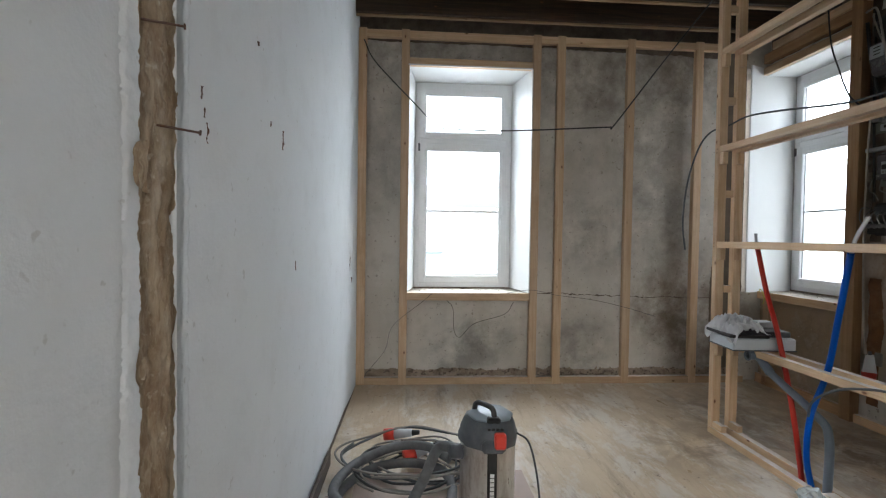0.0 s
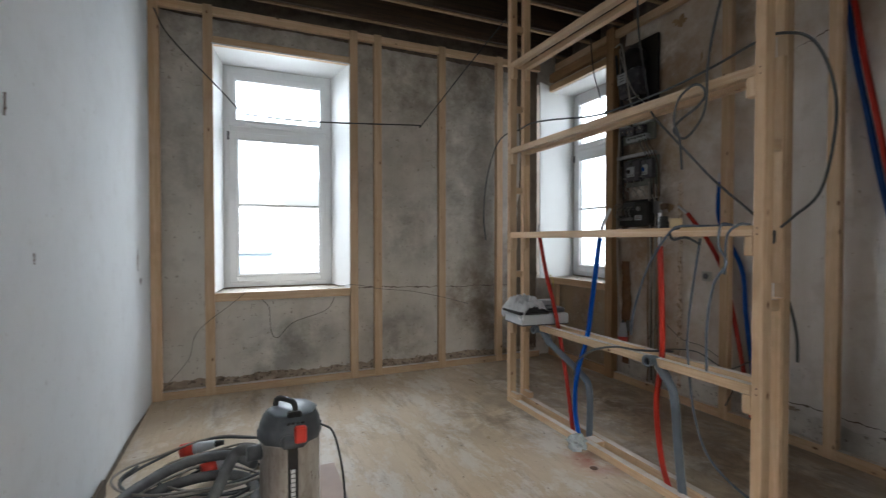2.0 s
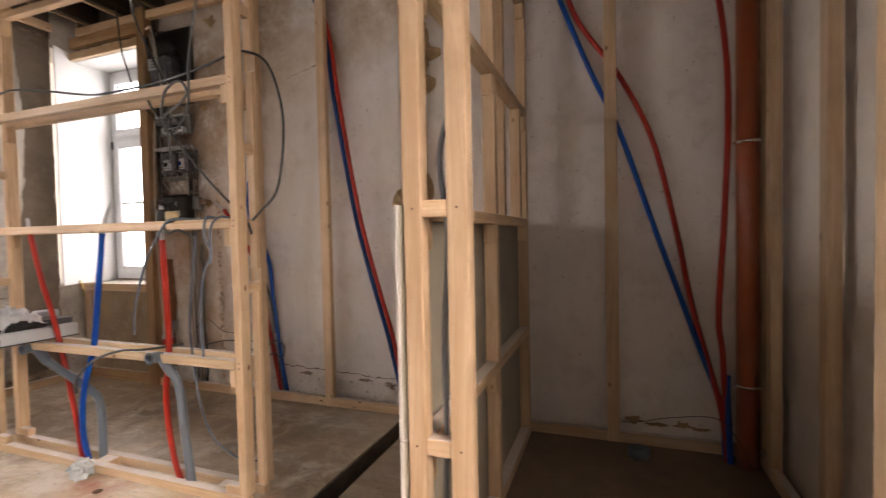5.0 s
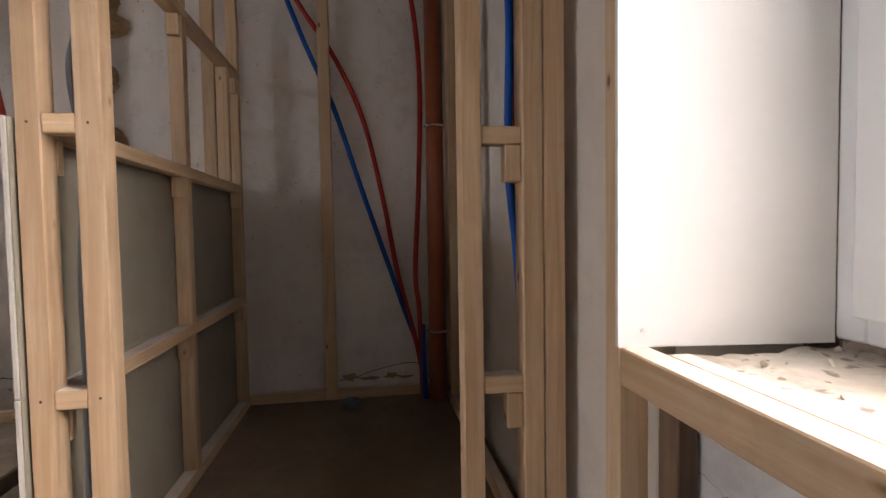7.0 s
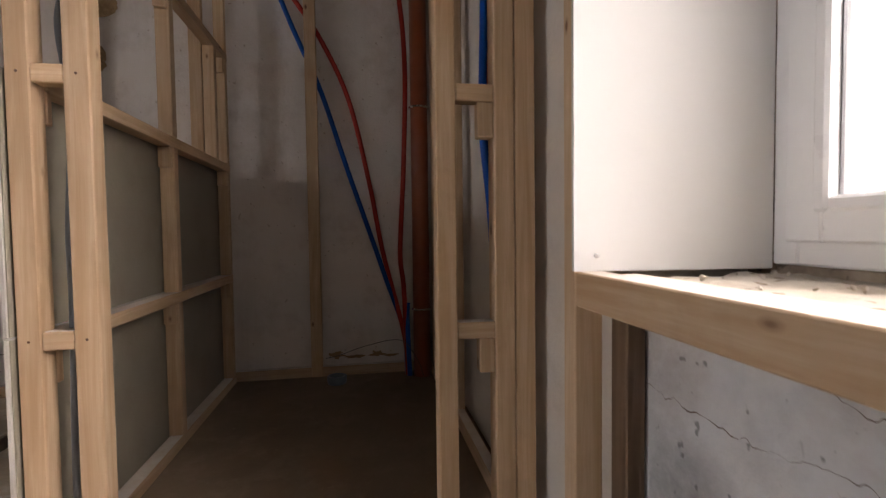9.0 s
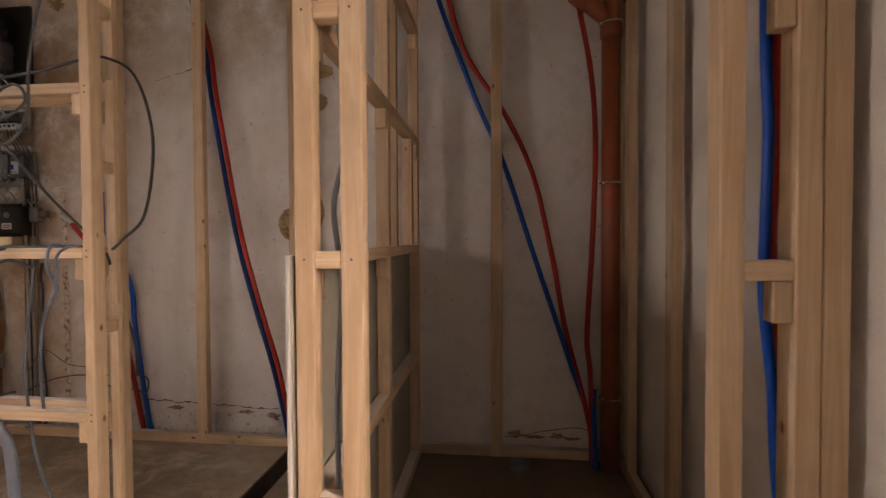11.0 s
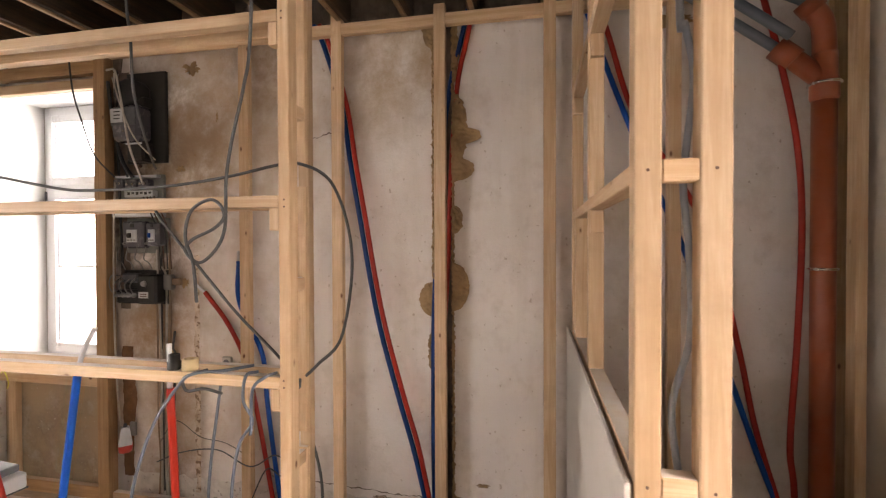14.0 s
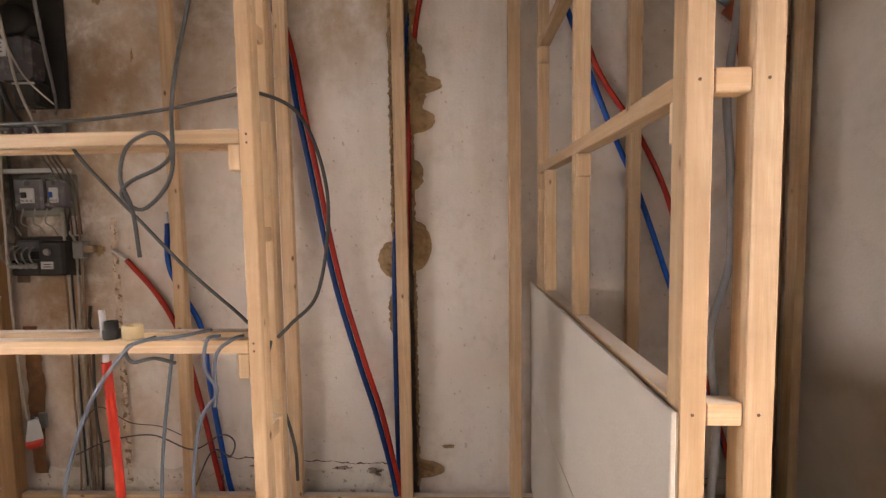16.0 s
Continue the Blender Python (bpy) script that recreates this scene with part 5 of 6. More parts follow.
bell = part("bell_cover", lathe((0, 0, 0), [(0.118, 0.0), (0.122, 0.02), (0.118, 0.085), (0.10, 0.105), (0.02, 0.112)], 10), M_BLACK, mt, "faceted black upper cover")
bell.data.transform(Matrix.Translation((3.545, -1.165, 2.965)) @ Matrix.Rotation(radians(-90), 4, "Y") @ Matrix.Diagonal((0.82, 1.0, 1.0, 1.0)))
small(mt, "neck", 3.47, 3.547, -1.30, -1.14, 2.86, 2.93, M_BLACK, "", 0.010)
meter_cover = small(mt, "cover", 3.41, 3.546, -1.30, -1.065, 2.61, 2.862, M_SMOKE, "smoky grey meter cover", 0.028)
small(meter_cover, "window_rim", 3.402, 3.4098, -1.285, -1.08, 2.715, 2.84, M_PLASTIC, "dark rim of the reading window", 0.003)
small(meter_cover, "data_plate", 3.396, 3.4015, -1.185, -1.085, 2.735, 2.83, M_PALE, "pale data plate", 0.001)
for k in range(3):
    small(meter_cover, "dial", 3.393, 3.3955, -1.165, -1.115, 2.757 + k * 0.024, 2.764 + k * 0.024, M_BLACK, "", 0.0)
part("sealing_screw", cyl((3.41, -1.18, 2.675), (-1, 0, 0), 0.008, 0.007, 0.006, 14), M_ZINC, meter_cover, "small zinc sealing screw")
small(mt, "terminal_cover", 3.44, 3.546, -1.31, -1.165, 2.468, 2.609, M_BLACK, "", 0.016)
small(mt, "cover_lip", 3.432, 3.4395, -1.305, -1.17, 2.585, 2.597, M_PALE, "thin pale lip", 0.002)
part("seal_tag", cyl((3.46, -1.27, 2.435), (-1, 0, 0), 0.013, 0.013, 0.004, 14), M_RUST, mt, "hanging lead seal tag")
part("seal_wire", tube([(3.45, -1.25, 2.47), (3.455, -1.262, 2.45), (3.458, -1.268, 2.44)], 0.0015, 6, 4), M_WIRE, mt)

cu = thing("terminal_board", (3.5, -1.15, 2.2), "dirty grey-green terminal board below the meter", "terminal board")
small(cu, "backboard", 3.545, 3.575, -1.375, -0.985, 2.215, 2.385, M_DULL_GREEN)
for y0, y1, z0, z1 in ((-1.09, -1.01, 2.29, 2.35), (-1.20, -1.11, 2.27, 2.35), (-1.30, -1.22, 2.28, 2.345)):
    block = small(cu, "terminal", 3.48, 3.545, y0, y1, z0, z1, M_SMOKE)
    for k in range(2):
        part("screw", cyl((3.48, y0 + 0.022 + k * (y1 - y0 - 0.044), (z0 + z1) / 2), (-1, 0, 0), 0.010, 0.009, 0.006, 12), M_ZINC, block)
small(cu, "label_strip", 3.50, 3.545, -1.33, -1.085, 2.222, 2.268, M_PALE, "pale label strip", 0.003)
for k in range(6):
    small(cu, "marking", 3.4975, 3.4999, -1.315 + k * 0.036, -1.295 + k * 0.036, 2.243 - 0.006 * (k % 2), 2.257, M_BLACK, "", 0.0)
small(cu, "rail", 3.50, 3.545, -1.36, -1.0, 2.362, 2.378, M_PALE, "", 0.002)

fb = thing("fuse_box", (3.5, -1.2, 1.85), "dusty grey fuse box with two switches", "fuse box")
small(fb, "backboard", 3.552, 3.577, -1.41, -1.05, 1.815, 2.07, M_DULL_GREEN)
small(fb, "rail", 3.49, 3.545, -1.40, -0.985, 2.078, 2.104, M_PALE, "pale mounting rail", 0.003)
for y0, y1, z0, z1 in ((-1.262, -1.085, 1.852, 2.045), (-1.395, -1.283, 1.866, 2.035)):
    y = (y0 + y1) / 2
    w = (y1 - y0) / 2
    module = small(fb, "module", 3.475, 3.551, y0, y1, z0, z1, M_SMOKE, "smoky grey module", 0.012)
    small(module, "switch_plate", 3.464, 3.4745, y - w * 0.55, y + w * 0.45, 1.895, 1.985, M_PALE, "pale switch plate", 0.004)
    small(module, "switch", 3.446, 3.4635, y - w * 0.1, y + w * 0.25, 1.925, 1.96, M_BLUE if y0 < -1.28 else M_BLACK, "dark switch lever", 0.005)
    small(module, "inset", 3.470, 3.4745, y - w * 0.25, y + w * 0.15, 2.0, 2.028, M_BLACK, "", 0.002)
    for k in range(3):
        small(module, "marking", 3.461, 3.4638, y - w * 0.45 + k * w * 0.3, y - w * 0.28 + k * w * 0.3, 1.902, 1.915, M_FUSE_GREY, "", 0.0)
    part("knob", cyl((3.474, y + w * 0.72, 1.885), (-1, 0, 0), 0.009, 0.008, 0.012, 14), M_FUSE_GREY, module)

fk = thing("fuse_block", (3.5, -1.17, 1.44), "black bakelite fuse block with porcelain fuses", "fuse block")
small(fk, "backplate", 3.545, 3.577, -1.405, -1.03, 1.445, 1.69, M_BLACK, "", 0.006)
small(fk, "right_body", 3.445, 3.544, -1.395, -1.235, 1.455, 1.665, M_BLACK, "", 0.014)
small(fk, "label_plate", 3.438, 3.4445, -1.335, -1.258, 1.498, 1.542, M_PALE, "pale label plate", 0.001)
for k in range(2):
    small(fk, "marking", 3.4362, 3.4379, -1.325, -1.275, 1.508 + k * 0.015, 1.514 + k * 0.015, M_RUST, "", 0.0)
part("dial", cyl((3.445, -1.30, 1.60), (-1, 0, 0), 0.022, 0.018, 0.014, 18), M_FUSE_GREY, fk, "small grey dial")
small(fk, "left_tray", 3.47, 3.544, -1.228, -1.035, 1.455, 1.55, M_BLACK, "", 0.01)
for k in range(4):
    y = -1.06 - k * 0.045
    fuse = part("fuse", lathe((0, 0, 0), [(0.017, 0.0), (0.018, 0.012), (0.012, 0.018), (0.012, 0.035), (0.004, 0.04)], 14), M_FUSE_GREY, fk, "grey porcelain fuse")
    fuse.data.transform(Matrix.Translation((3.47, y, 1.515)) @ Matrix.Rotation(radians(-90), 4, "Y"))
    part("lead", tube([(3.455, y, 1.53), (3.43, y - 0.006, 1.565), (3.45, y + 0.012, 1.60), (3.50, y + 0.02, 1.63), (3.54, y + 0.01, 1.64)], 0.0045, 6, 6), M_FUSE_GREY, fk, "pale stiff lead")
small(fk, "left_cover", 3.49, 3.544, -1.20, -1.06, 1.60, 1.67, M_PLASTIC, "", 0.012)
part("loop_lead", tube([(3.50, -1.04, 1.65), (3.46, -1.015, 1.655), (3.45, -1.0, 1.60), (3.46, -1.01, 1.54), (3.49, -1.045, 1.50)], 0.004, 6, 8), M_FUSE_GREY, fk, "pale stiff lead")

GM = "wires around the meters"
for k, (r, mat) in enumerate(((0.006, M_BROWN_CABLE), (0.010, M_ZINC_CONDUIT), (0.006, M_DARK_CABLE), (0.009, M_ZINC_CONDUIT), (0.007, M_BROWN_CABLE), (0.005, M_BROWN_CABLE), (0.008, M_CABLE))):
    y = -1.31 - k * 0.024
    top = (1.45, 1.84, 1.84, 1.72, 1.90, 1.60, 1.25)[k]
    cable([(3.54, y + 0.02 * math.sin(k * 2.7), top), (3.548, y + 0.014 * math.sin(k * 1.3), top - 0.12), (3.550, y - 0.012 * math.sin(k * 2.1), 1.05), (3.548, y + 0.014 * math.sin(k * 3.3), 0.6), (3.550, y - 0.012 * math.cos(k), 0.3), (3.548, y, 0.02 + 0.03 * (k % 3))], mat, "old stained conduit running down beside the fuses", r, GM)
small_jb = thing("junction_box", (3.55, -1.40, 1.58), "small dirty grey junction box on the conduits", "junction box")
small(small_jb, "body", 3.515, 3.575, -1.45, -1.37, 1.55, 1.66, M_FUSE_GREY, "", 0.01)
small(small_jb, "stub", 3.525, 3.56, -1.52, -1.451, 1.585, 1.635, M_BROWN_CABLE, "brown side outlet", 0.006)
cable([(3.50, -0.93, 3.14), (3.45, -1.02, 3.13), (3.40, -1.13, 3.08), (3.39, -1.20, 2.80), (3.39, -1.25, 2.55), (3.45, -1.30, 2.30)], M_WHITE_CABLE, "whitish cable curving over the meter", 0.007, GM)
cable([(3.42, -1.08, 3.06), (3.40, -1.17, 2.85), (3.40, -1.28, 2.62), (3.45, -1.40, 2.47)], M_WHITE_CABLE, "whitish cable curving over the meter", 0.005, GM)
cable([(3.46, -1.0, 3.05), (3.46, -1.04, 2.75), (3.47, -1.10, 2.5), (3.49, -1.17, 2.36)], M_DARK_CABLE, "dark cable hanging beside the meter", 0.012, GM)
cable([(3.46, -1.10, 2.90), (3.44, -1.09, 2.6), (3.46, -1.16, 2.36)], M_CABLE, "dark cable hanging beside the meter", 0.007, GM)
cable([(3.48, -1.03, 2.33), (3.45, -1.045, 2.0), (3.44, -1.05, 1.4), (3.45, -1.055, 0.9), (3.46, -1.07, 0.56)], M_WHITE_CABLE, "white cable down to the red-and-grey socket", 0.0065, GM)
cable([(3.40, -0.72, 3.33), (3.40, -0.76, 3.0), (3.40, -0.83, 2.78), (3.41, -0.93, 2.52), (3.45, -1.06, 2.36)], M_DARK_CABLE, "dark cable looping past the window", 0.006, GM)

sk = thing("industrial_socket", (3.47, -1.08, 0.37), "hanging grey industrial socket with red cap", "socket")
part("body", cyl((3.48, -1.09, 0.4275), (0, 0, 1), 0.060, 0.034, 0.125, 4, None, False), M_PALE, sk)
part("cable_gland", cyl((3.48, -1.09, 0.553), (0, 0, 1), 0.014, 0.009, 0.025, 14), M_PLASTIC, sk)
part("hanger", box(3.525, 3.545, -1.13, -1.08, 0.47, 0.57, 0.004), M_FUSE_GREY, sk, "grey back plate")
part("cap", cyl((3.48, -1.09, 0.375), (0, 0, 1), 0.042, 0.047, 0.052, 20), M_RED_PLASTIC, sk, "red plastic cap")
ws = thing("wall_socket", (3.57, -1.87, 1.0), "small cream wall socket on old plaster", "wall socket")
small(ws, "plate", 3.555, 3.578, -1.905, -1.83, 1.0, 1.08, M_WHITE_CABLE, "", 0.006)
part("inset", cyl((3.556, -1.867, 1.04), (-1, 0, 0), 0.024, 0.022, 0.003, 18), M_SMOKE, ws)

# things lying on the rails
tc = thing("tape_roll", (2.245, -2.685, 1.3855), "small beige roll standing on the middle rail", "tape roll")
part("roll", lathe((2.245, -2.685, 1.3855), [(0.022, 0.0), (0.030, 0.002), (0.030, 0.045), (0.022, 0.047), (0.016, 0.045), (0.016, 0.01)], 24), plain("beige_tape", (0.55, 0.42, 0.24), 0.6), tc)
bc = thing("pipe_cap", (2.245, -2.612, 1.3855), "small black plastic pipe fitting on the rail", "pipe fitting")
part("body", lathe((2.245, -2.612, 1.3855), [(0.024, 0.0), (0.026, 0.004), (0.026, 0.03), (0.021, 0.034), (0.021, 0.06), (0.014, 0.06), (0.014, 0.02)], 20), M_BLACK, bc)

# tray with a rag
tr = thing("plastic_tray", (2.265, -1.45, 0.703), "pale grey plastic tray with a dark lid", "tray")
rot = Matrix.Translation((2.265, -1.45, 0.0)) @ Matrix.Rotation(radians(-5), 4, "Z")


def turned(bm):
    bmesh.ops.transform(bm, matrix=rot, verts=bm.verts)
    return bm


part("body", turned(box(-0.195, 0.195, -0.135, 0.135, 0.7055, 0.7825, 0.008)), M_PALE, tr)
part("lid", turned(box(-0.215, 0.03, -0.14, 0.14, 0.7835, 0.8035, 0.005)), M_BLACK, tr, "dark lid slid half open")
part("insert", turned(box(0.032, 0.185, -0.10, 0.12, 0.7835, 0.8195, 0.006)), M_PLASTIC, tr, "dark insert standing in the tray")
part("inner_box", turned(box(0.06, 0.175, 0.03, 0.115, 0.8205, 0.8595, 0.006)), M_PALE, tr)
part("rim", turned(box(-0.198, 0.198, -0.138, 0.138, 0.7035, 0.7105, 0.002)), M_PLASTIC, tr, "dark foot rim")
bm = bmesh.new()
N = 56
rows = []
for j in range(N + 1):
    row = []
    for i in range(N + 1):
        u, v = i / N * 2 - 1, j / N * 2 - 1
        r = math.hypot(u, v)
        w = noise.noise(Vector((u * 2.2, v * 2.2, 3)))
        ridge = [1 - 2 * abs(noise.noise(Vector((u * f + w, v * f - w, f)))) for f in (2.4, 4.7, 9.5)]
        hem = max(0.0, 1 - r ** 5 * 0.35)
        z = 0.807 + hem * (0.022 + 0.055 * max(0.0, ridge[0]) * max(0.0, 1 - r) ** 0.5 + 0.034 * max(0.0, ridge[1]) + 0.014 * ridge[2])
        x, y = 2.165 + u * 0.135 * (1 + 0.25 * w), -1.435 + v * 0.155 * (1 + 0.25 * noise.noise(Vector((u * 2, v * 2, 19))))
        over = max(0.0, 2.075 - x)
        row.append(bm.verts.new((x + over * 0.65, y, max(0.8045, z) - over * 1.3)))
    rows.append(row)
for r0, r1 in zip(rows, rows[1:]):
    for i in range(N):
        bm.faces.new((r0[i], r0[i + 1], r1[i + 1], r1[i])).smooth = True
bmesh.ops.solidify(bm, geom=bm.faces[:], thickness=0.003)
tagged(link_mesh("rag", bm, M_RAG), "crumpled white rag lying on the tray", "rag")

# crumpled clear film at the foot of the blue pipe
bm = bmesh.new()
bmesh.ops.create_icosphere(bm, subdivisions=3, radius=1.0)
for v in bm.verts:
    q = v.co.copy()
    k = 1 + 0.5 * noise.noise(q * 2.7 + Vector((4, 0, 0)))
    v.co = Vector((2.155 + q.x * 0.055 * k, -2.05 + q.y * 0.06 * k, max(0.003, 0.045 + q.z * 0.055 * k)))
tagged(link_mesh("plastic_film", bm, M_CLEAR), "crumpled clear plastic film on the floor", "plastic film")
bm = lathe((2.09, -2.28, 0.0), [(0.022, 0.001), (0.024, 0.003), (0.02, 0.006), (0.005, 0.007)], 18)
tagged(link_mesh("floor_plug", bm, M_RUST), "small rust-brown round plug on the floor", "floor plug")

# ---- ash vacuum with hose and cables ----
VX, VY = 0.432, -2.10
vc = thing("ash_vacuum", (VX, VY, 0), "dusty steel drum vacuum with dark plastic lid", "vacuum cleaner")
part("drum", lathe((VX, VY, 0.0), [(0.118, 0.03), (0.128, 0.034), (0.134, 0.04), (0.134, 0.07), (0.137, 0.075), (0.134, 0.08), (0.134, 0.40), (0.137, 0.405), (0.134, 0.41), (0.134, 0.425)], 40), M_STEEL, vc)
part("base_ring", lathe((VX, VY, 0.0), [(0.120, 0.0), (0.142, 0.004), (0.144, 0.03), (0.137, 0.045)], 32), M_PLASTIC, vc)
lid = part("lid", lathe((VX, VY, 0.0), [(0.136, 0.406), (0.144, 0.412), (0.145, 0.452), (0.138, 0.462), (0.134, 0.485), (0.118, 0.522), (0.01, 0.523)], 10), M_PLASTIC, vc, "faceted dark grey lid")
part("motor_cover", lathe((VX + 0.012, VY + 0.012, 0.0), [(0.113, 0.5235), (0.108, 0.534), (0.088, 0.545), (0.04, 0.548), (0.01, 0.5485)], 8), plain("slate_grey_plastic", (0.20, 0.235, 0.27), 0.4, 0, 0.2, 20), lid, "faceted slate-grey motor cover")
part("latch_skirt", box(VX - 0.05, VX + 0.06, VY - 0.156, VY - 0.12, 0.40, 0.46, 0.014), M_PLASTIC, vc)
part("switch", box(VX + 0.005, VX + 0.058, VY - 0.172, VY - 0.135, 0.428, 0.50, 0.008), M_RED_PLASTIC, lid, "red rocker switch")
part("handle", tube([(VX - 0.062, VY + 0.035, 0.535), (VX - 0.058, VY + 0.03, 0.568), (VX - 0.04, VY + 0.012, 0.582), (VX + 0.004, VY - 0.045, 0.580), (VX + 0.016, VY - 0.062, 0.562), (VX + 0.018, VY - 0.068, 0.525)], 0.013, 10, 8), M_BLACK, lid, "black carrying handle")
part("handle_block", box(VX - 0.02, VX + 0.045, VY - 0.10, VY - 0.05, 0.515, 0.545, 0.008), M_BLACK, lid)
part("hose_port", cyl((VX - 0.12, VY - 0.02, 0.36), (-1, -0.1, 0.0), 0.036, 0.032, 0.07, 20), M_PLASTIC, vc)
stripe = part("stripe", box(VX - 0.022, VX + 0.022, VY - 0.1385, VY - 0.130, 0.085, 0.41, 0.002), M_BLACK, vc, "black stripe down the drum")
for k in range(9):
    part("mark", box(VX - 0.0095, VX + 0.0095, VY - 0.1405, VY - 0.1388, 0.125 + k * 0.0205, 0.141 + k * 0.0205, 0), M_INK, stripe, "pale mark on the stripe")
for a in (0.5, 0.9, 1.3, 1.7):
    part("vent", box(VX - 0.05 + a * 0.05, VX - 0.035 + a * 0.05, VY - 0.141, VY - 0.131, 0.505, 0.515, 0.002), M_BLACK, lid)

hs = thing("vacuum_hose", (0.1, -2.0, 0), "coiled grey ribbed vacuum hose on the floor", "hose")
hose_pts = [(0.30, VY - 0.02, 0.36), (0.20, -2.02, 0.33), (0.11, -2.12, 0.20), (-0.02, -2.26, 0.06), (-0.16, -2.25, 0.03), (-0.30, -2.08, 0.03), (-0.31, -1.86, 0.035), (-0.16, -1.66, 0.05), (0.06, -1.62, 0.06), (0.24, -1.72, 0.06), (0.28, -1.92, 0.05), (0.20, -2.12, 0.035), (0.02, -2.22, 0.11), (-0.20, -2.16, 0.10), (-0.33, -1.98, 0.10), (-0.26, -1.74, 0.11), (-0.05, -1.57, 0.13), (0.15, -1.56, 0.13), (0.28, -1.70, 0.12)]
part("tube", tube(hose_pts, 0.027, 14, 12, 0.07), plain("dusty_grey_hose", (0.075, 0.075, 0.076), 0.75, 0, 0.5, 16), hs)

GV = "extension cable coils"
for k in range(9):
    cx, cy, R = 0.08 + 0.05 * math.sin(k * 2.3), -1.60 + 0.09 * math.cos(k * 1.7), 0.22 + 0.022 * k
    pts = [(cx + R * math.cos(a) * (1 + 0.13 * math.sin(a * 2 + k)), cy + R * 0.85 * math.sin(a) * (1 + 0.12 * math.cos(a * 3 + k)), 0.014 + 0.011 * k + 0.010 * math.sin(a * 1.5 + k)) for a in [i * 0.45 + k * 1.3 for i in range(16 + k % 3)]]
    cable(pts, (M_DUSTY_CABLE, M_DARK_CABLE, M_DUSTY_CABLE, M_CABLE)[k % 4], "loosely coiled extension cable on the floor", 0.0065 + 0.001 * (k % 2), GV)
for at, d in (((-0.12, -1.20, 0.05), (0.97, -0.12, 0.1)), ((0.02, -1.55, 0.06), (0.9, 0.3, 0.2))):
    pg = thing("industrial_plug", at, "red and grey industrial plug on the floor", "plug", "industrial plugs")
    q = Vector(at)
    dv = Vector(d).normalized()
    part("shroud", cyl(q, dv, 0.038, 0.038, 0.07, 20), M_RED_PLASTIC, pg, "red plastic shroud")
    part("body", cyl(q + dv * 0.07, dv, 0.034, 0.024, 0.12, 20), M_PALE, pg)
    part("gland", cyl(q + dv * 0.19, dv, 0.02, 0.014, 0.05, 16), M_DARK_CABLE, pg)
cable([(VX + 0.135, VY - 0.03, 0.45), (VX + 0.19, VY - 0.06, 0.41), (VX + 0.225, VY - 0.09, 0.25), (VX + 0.23, VY - 0.12, 0.08), (VX + 0.18, VY - 0.18, 0.01), (VX + 0.05, VY - 0.24, 0.008), (VX - 0.1, VY - 0.3, 0.008)], M_DARK_CABLE, "black mains lead hanging from the vacuum", 0.005)
card = thing("cardboard_sheet", (0.3, -1.9, 0), "flat pinkish cardboard sheet under the vacuum", "cardboard")
part("sheet", box(-0.25, 0.72, -2.5, -1.62, 0.001, 0.006, 0.001), M_CARD, card)

# ---- outside ----
structure("ground", box(-1500, 1500, -1500, 1500, -3.4, -3.2, 0), plain("pale_yard", (0.4, 0.4, 0.38), 0.9, 0, 0.2, 0.5), "pale paved yard outside", "ground")
hs2 = thing("house", (1.5, 15, -3.2), "pale tiled-roof house across the yard", "house")
part("wall", box(-7, 10, 12.3, 19, -3.2, 0.05, 0), M_FACADE, hs2)
slab("roof", [(-7.4, 12.0, 0.10), (10.4, 12.0, 0.10), (10.4, 16.0, 2.62), (-7.4, 16.0, 2.62)], 0.12, M_ROOF, hs2)
slab("roof", [(10.4, 20.0, 0.10), (-7.4, 20.0, 0.10), (-7.4, 16.0, 2.62), (10.4, 16.0, 2.62)], 0.12, M_ROOF, hs2)
for k in range(18):
    y = 12.05 + k * 0.22
    z = 0.10 + (y - 12.0) * 0.63
    part("tile_course", tube([(-7.4, y, z + 0.16), (10.4, y, z + 0.16)], 0.035, 6, 1), M_ROOF, hs2)
annexe = thing("annexe", (0.45, 11.8, -3.2), "low blue-grey sheet-metal annexe before the house", "outbuilding")
zinc = plain("blue_grey_zinc", (0.34, 0.42, 0.50), 0.5)
part("wall", box(-1.2, 1.05, 11.2, 11.95, -3.2, 0.90, 0), zinc, annexe)
part("gutter", tube([(-1.25, 11.15, 0.93), (1.12, 11.15, 0.93)], 0.06, 10, 1), zinc, annexe)
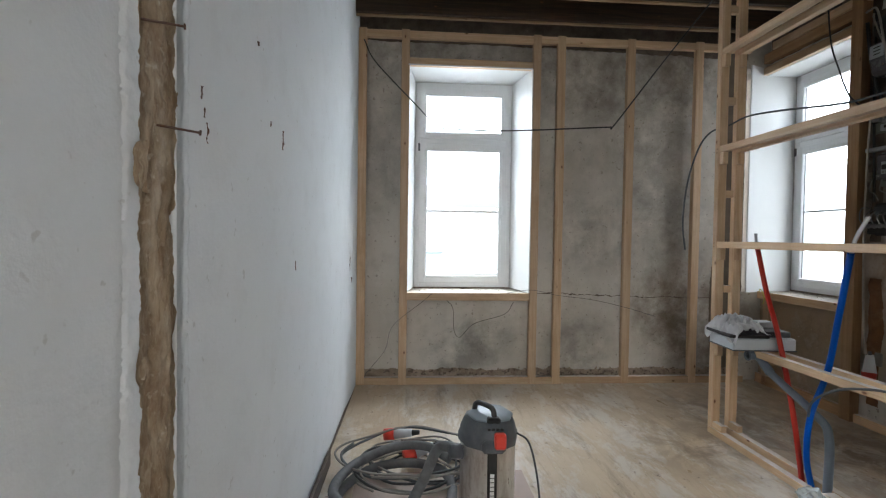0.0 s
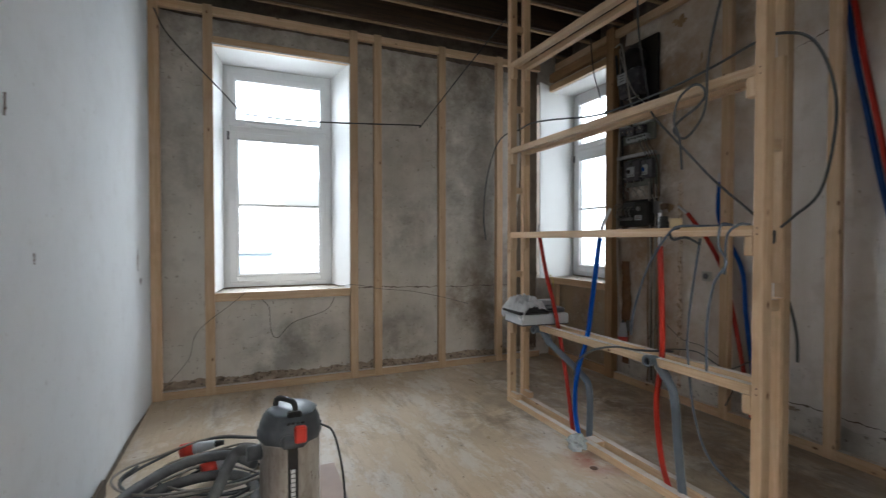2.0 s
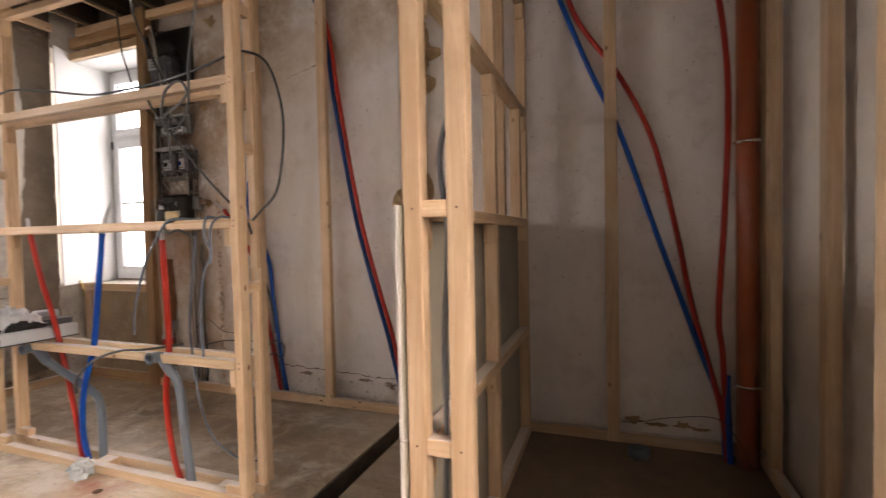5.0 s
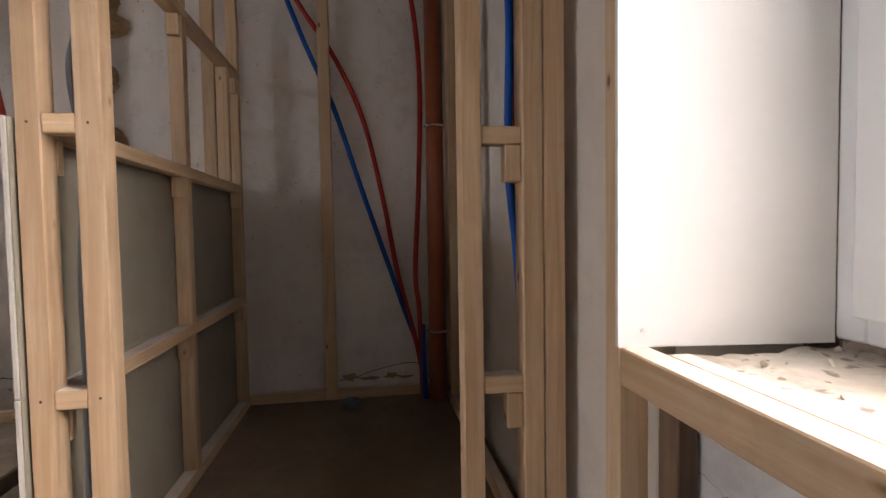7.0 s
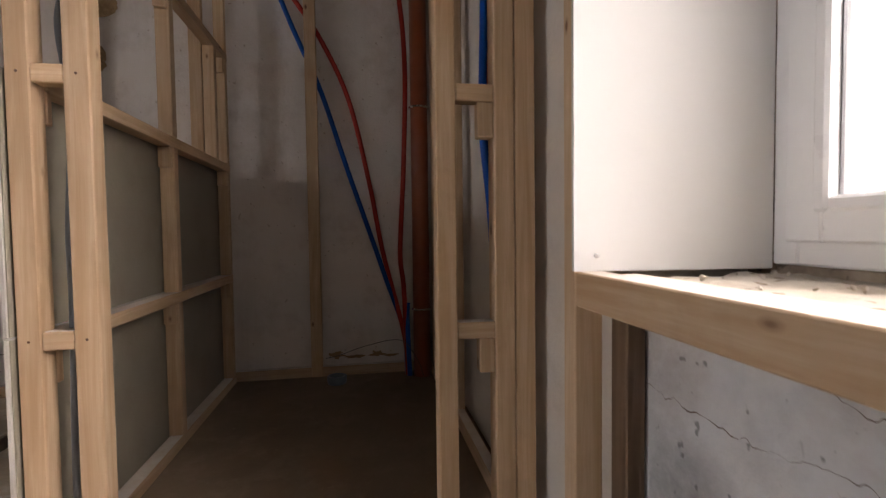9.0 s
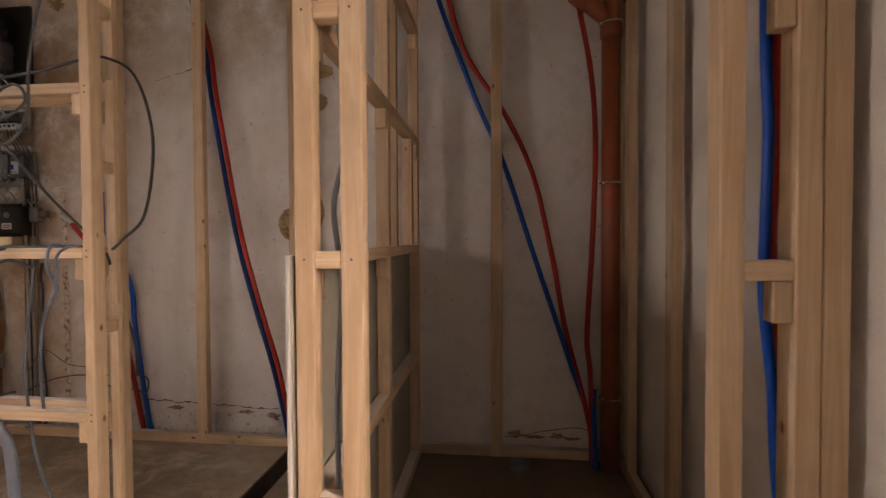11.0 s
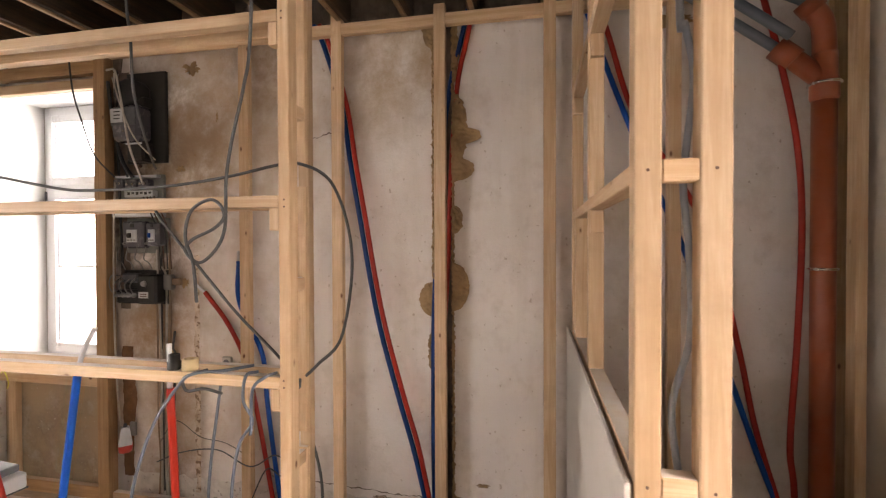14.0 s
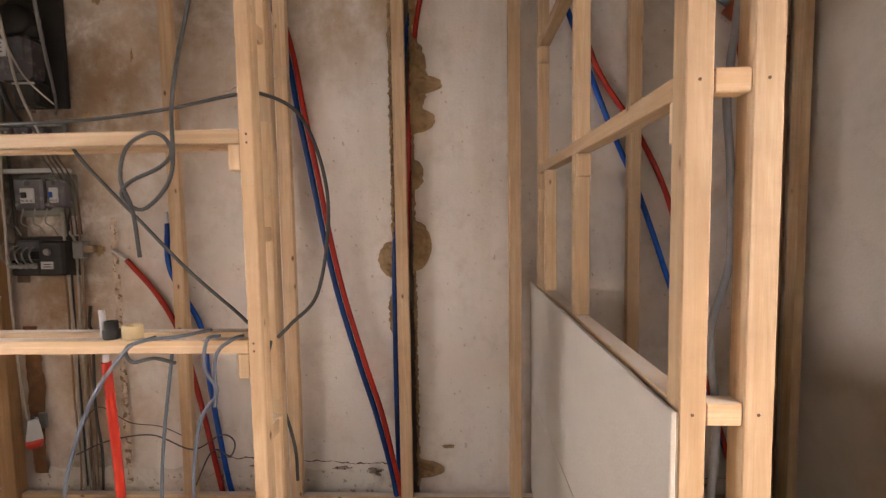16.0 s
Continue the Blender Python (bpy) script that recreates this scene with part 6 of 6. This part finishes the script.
part("service_wire", tube([(-3.2, 12.4, -0.2), (-1.5, 8.0, 0.85), (0.022, 6.0, 1.292), (0.718, 6.0, 1.428), (1.607, 6.0, 1.855), (4.0, 6.2, 3.6)], 0.007, 6, 8), M_WIRE, hs2, "thin dark wire sagging across the yard")

# torn strip and old border on the meter wall
torn = ragged("torn_strip", None, "y", XE - 0.012, 0.15, 1.12, lambda v: -1.075 - bump_at(v, 0.75, 0.2, 0.03), lambda v: -0.985, M_TORN, 71, "", 0.015)
tagged(torn, "torn brown strip of wall beside the weathered stud", "plaster hole", "", "structure")
border = ragged("wallpaper_border", None, "y", XE - 0.010, 0.08, 1.80, lambda v: -1.645, lambda v: -1.60, M_BORDER, 75, "", 0.02)
tagged(border, "speckled remains of an old wallpaper border", "wallpaper", "", "structure")
dark_strip = ragged("meter_back_strip", None, "y", XE - 0.010, 1.40, 3.15, lambda v: -1.06, lambda v: -0.975, M_RUBBLE, 78, "", 0.03)
tagged(dark_strip, "ragged dark strip behind the meters", "stain", "", "structure")
for k, (zz, yy, w, h) in enumerate(((2.42, -1.50, 0.06, 0.025), (1.60, -1.52, 0.06, 0.04), (3.14, -1.60, 0.13, 0.05), (2.78, -1.80, 0.018, 0.04), (2.52, -1.62, 0.015, 0.012), (0.336, -3.686, 0.10, 0.014), (1.70, -1.99, 0.018, 0.016))):
    chip(zz, yy, w, h, 80 + k, M_LOAM, "small brown chip knocked out of the plaster")
cable([(3.54, -0.99, 3.16), (3.54, -1.0, 2.4), (3.545, -1.02, 1.7)], M_DARK_CABLE, "dark cable running down behind the meters", 0.009, GM)
for k in range(4):
    y = -1.30 - k * 0.03
    cable([(3.50, y + 0.05, 2.22), (3.47, y, 2.15), (3.49, y - 0.03, 2.08), (3.52, y - 0.05, 1.95), (3.53, y - 0.06, 1.70)], (M_CABLE, M_RUST)[k % 2], "old wire bundle between the fuse boxes", 0.0045, GM)
for k in range(4):
    y = -1.08 - k * 0.075
    cable([(3.46, y, 1.86), (3.43, y - 0.01, 1.78), (3.43, y - 0.05, 1.75), (3.45, y - 0.06, 1.70)], M_FUSE_GREY, "short wire loop under the fuse box", 0.004, GM)
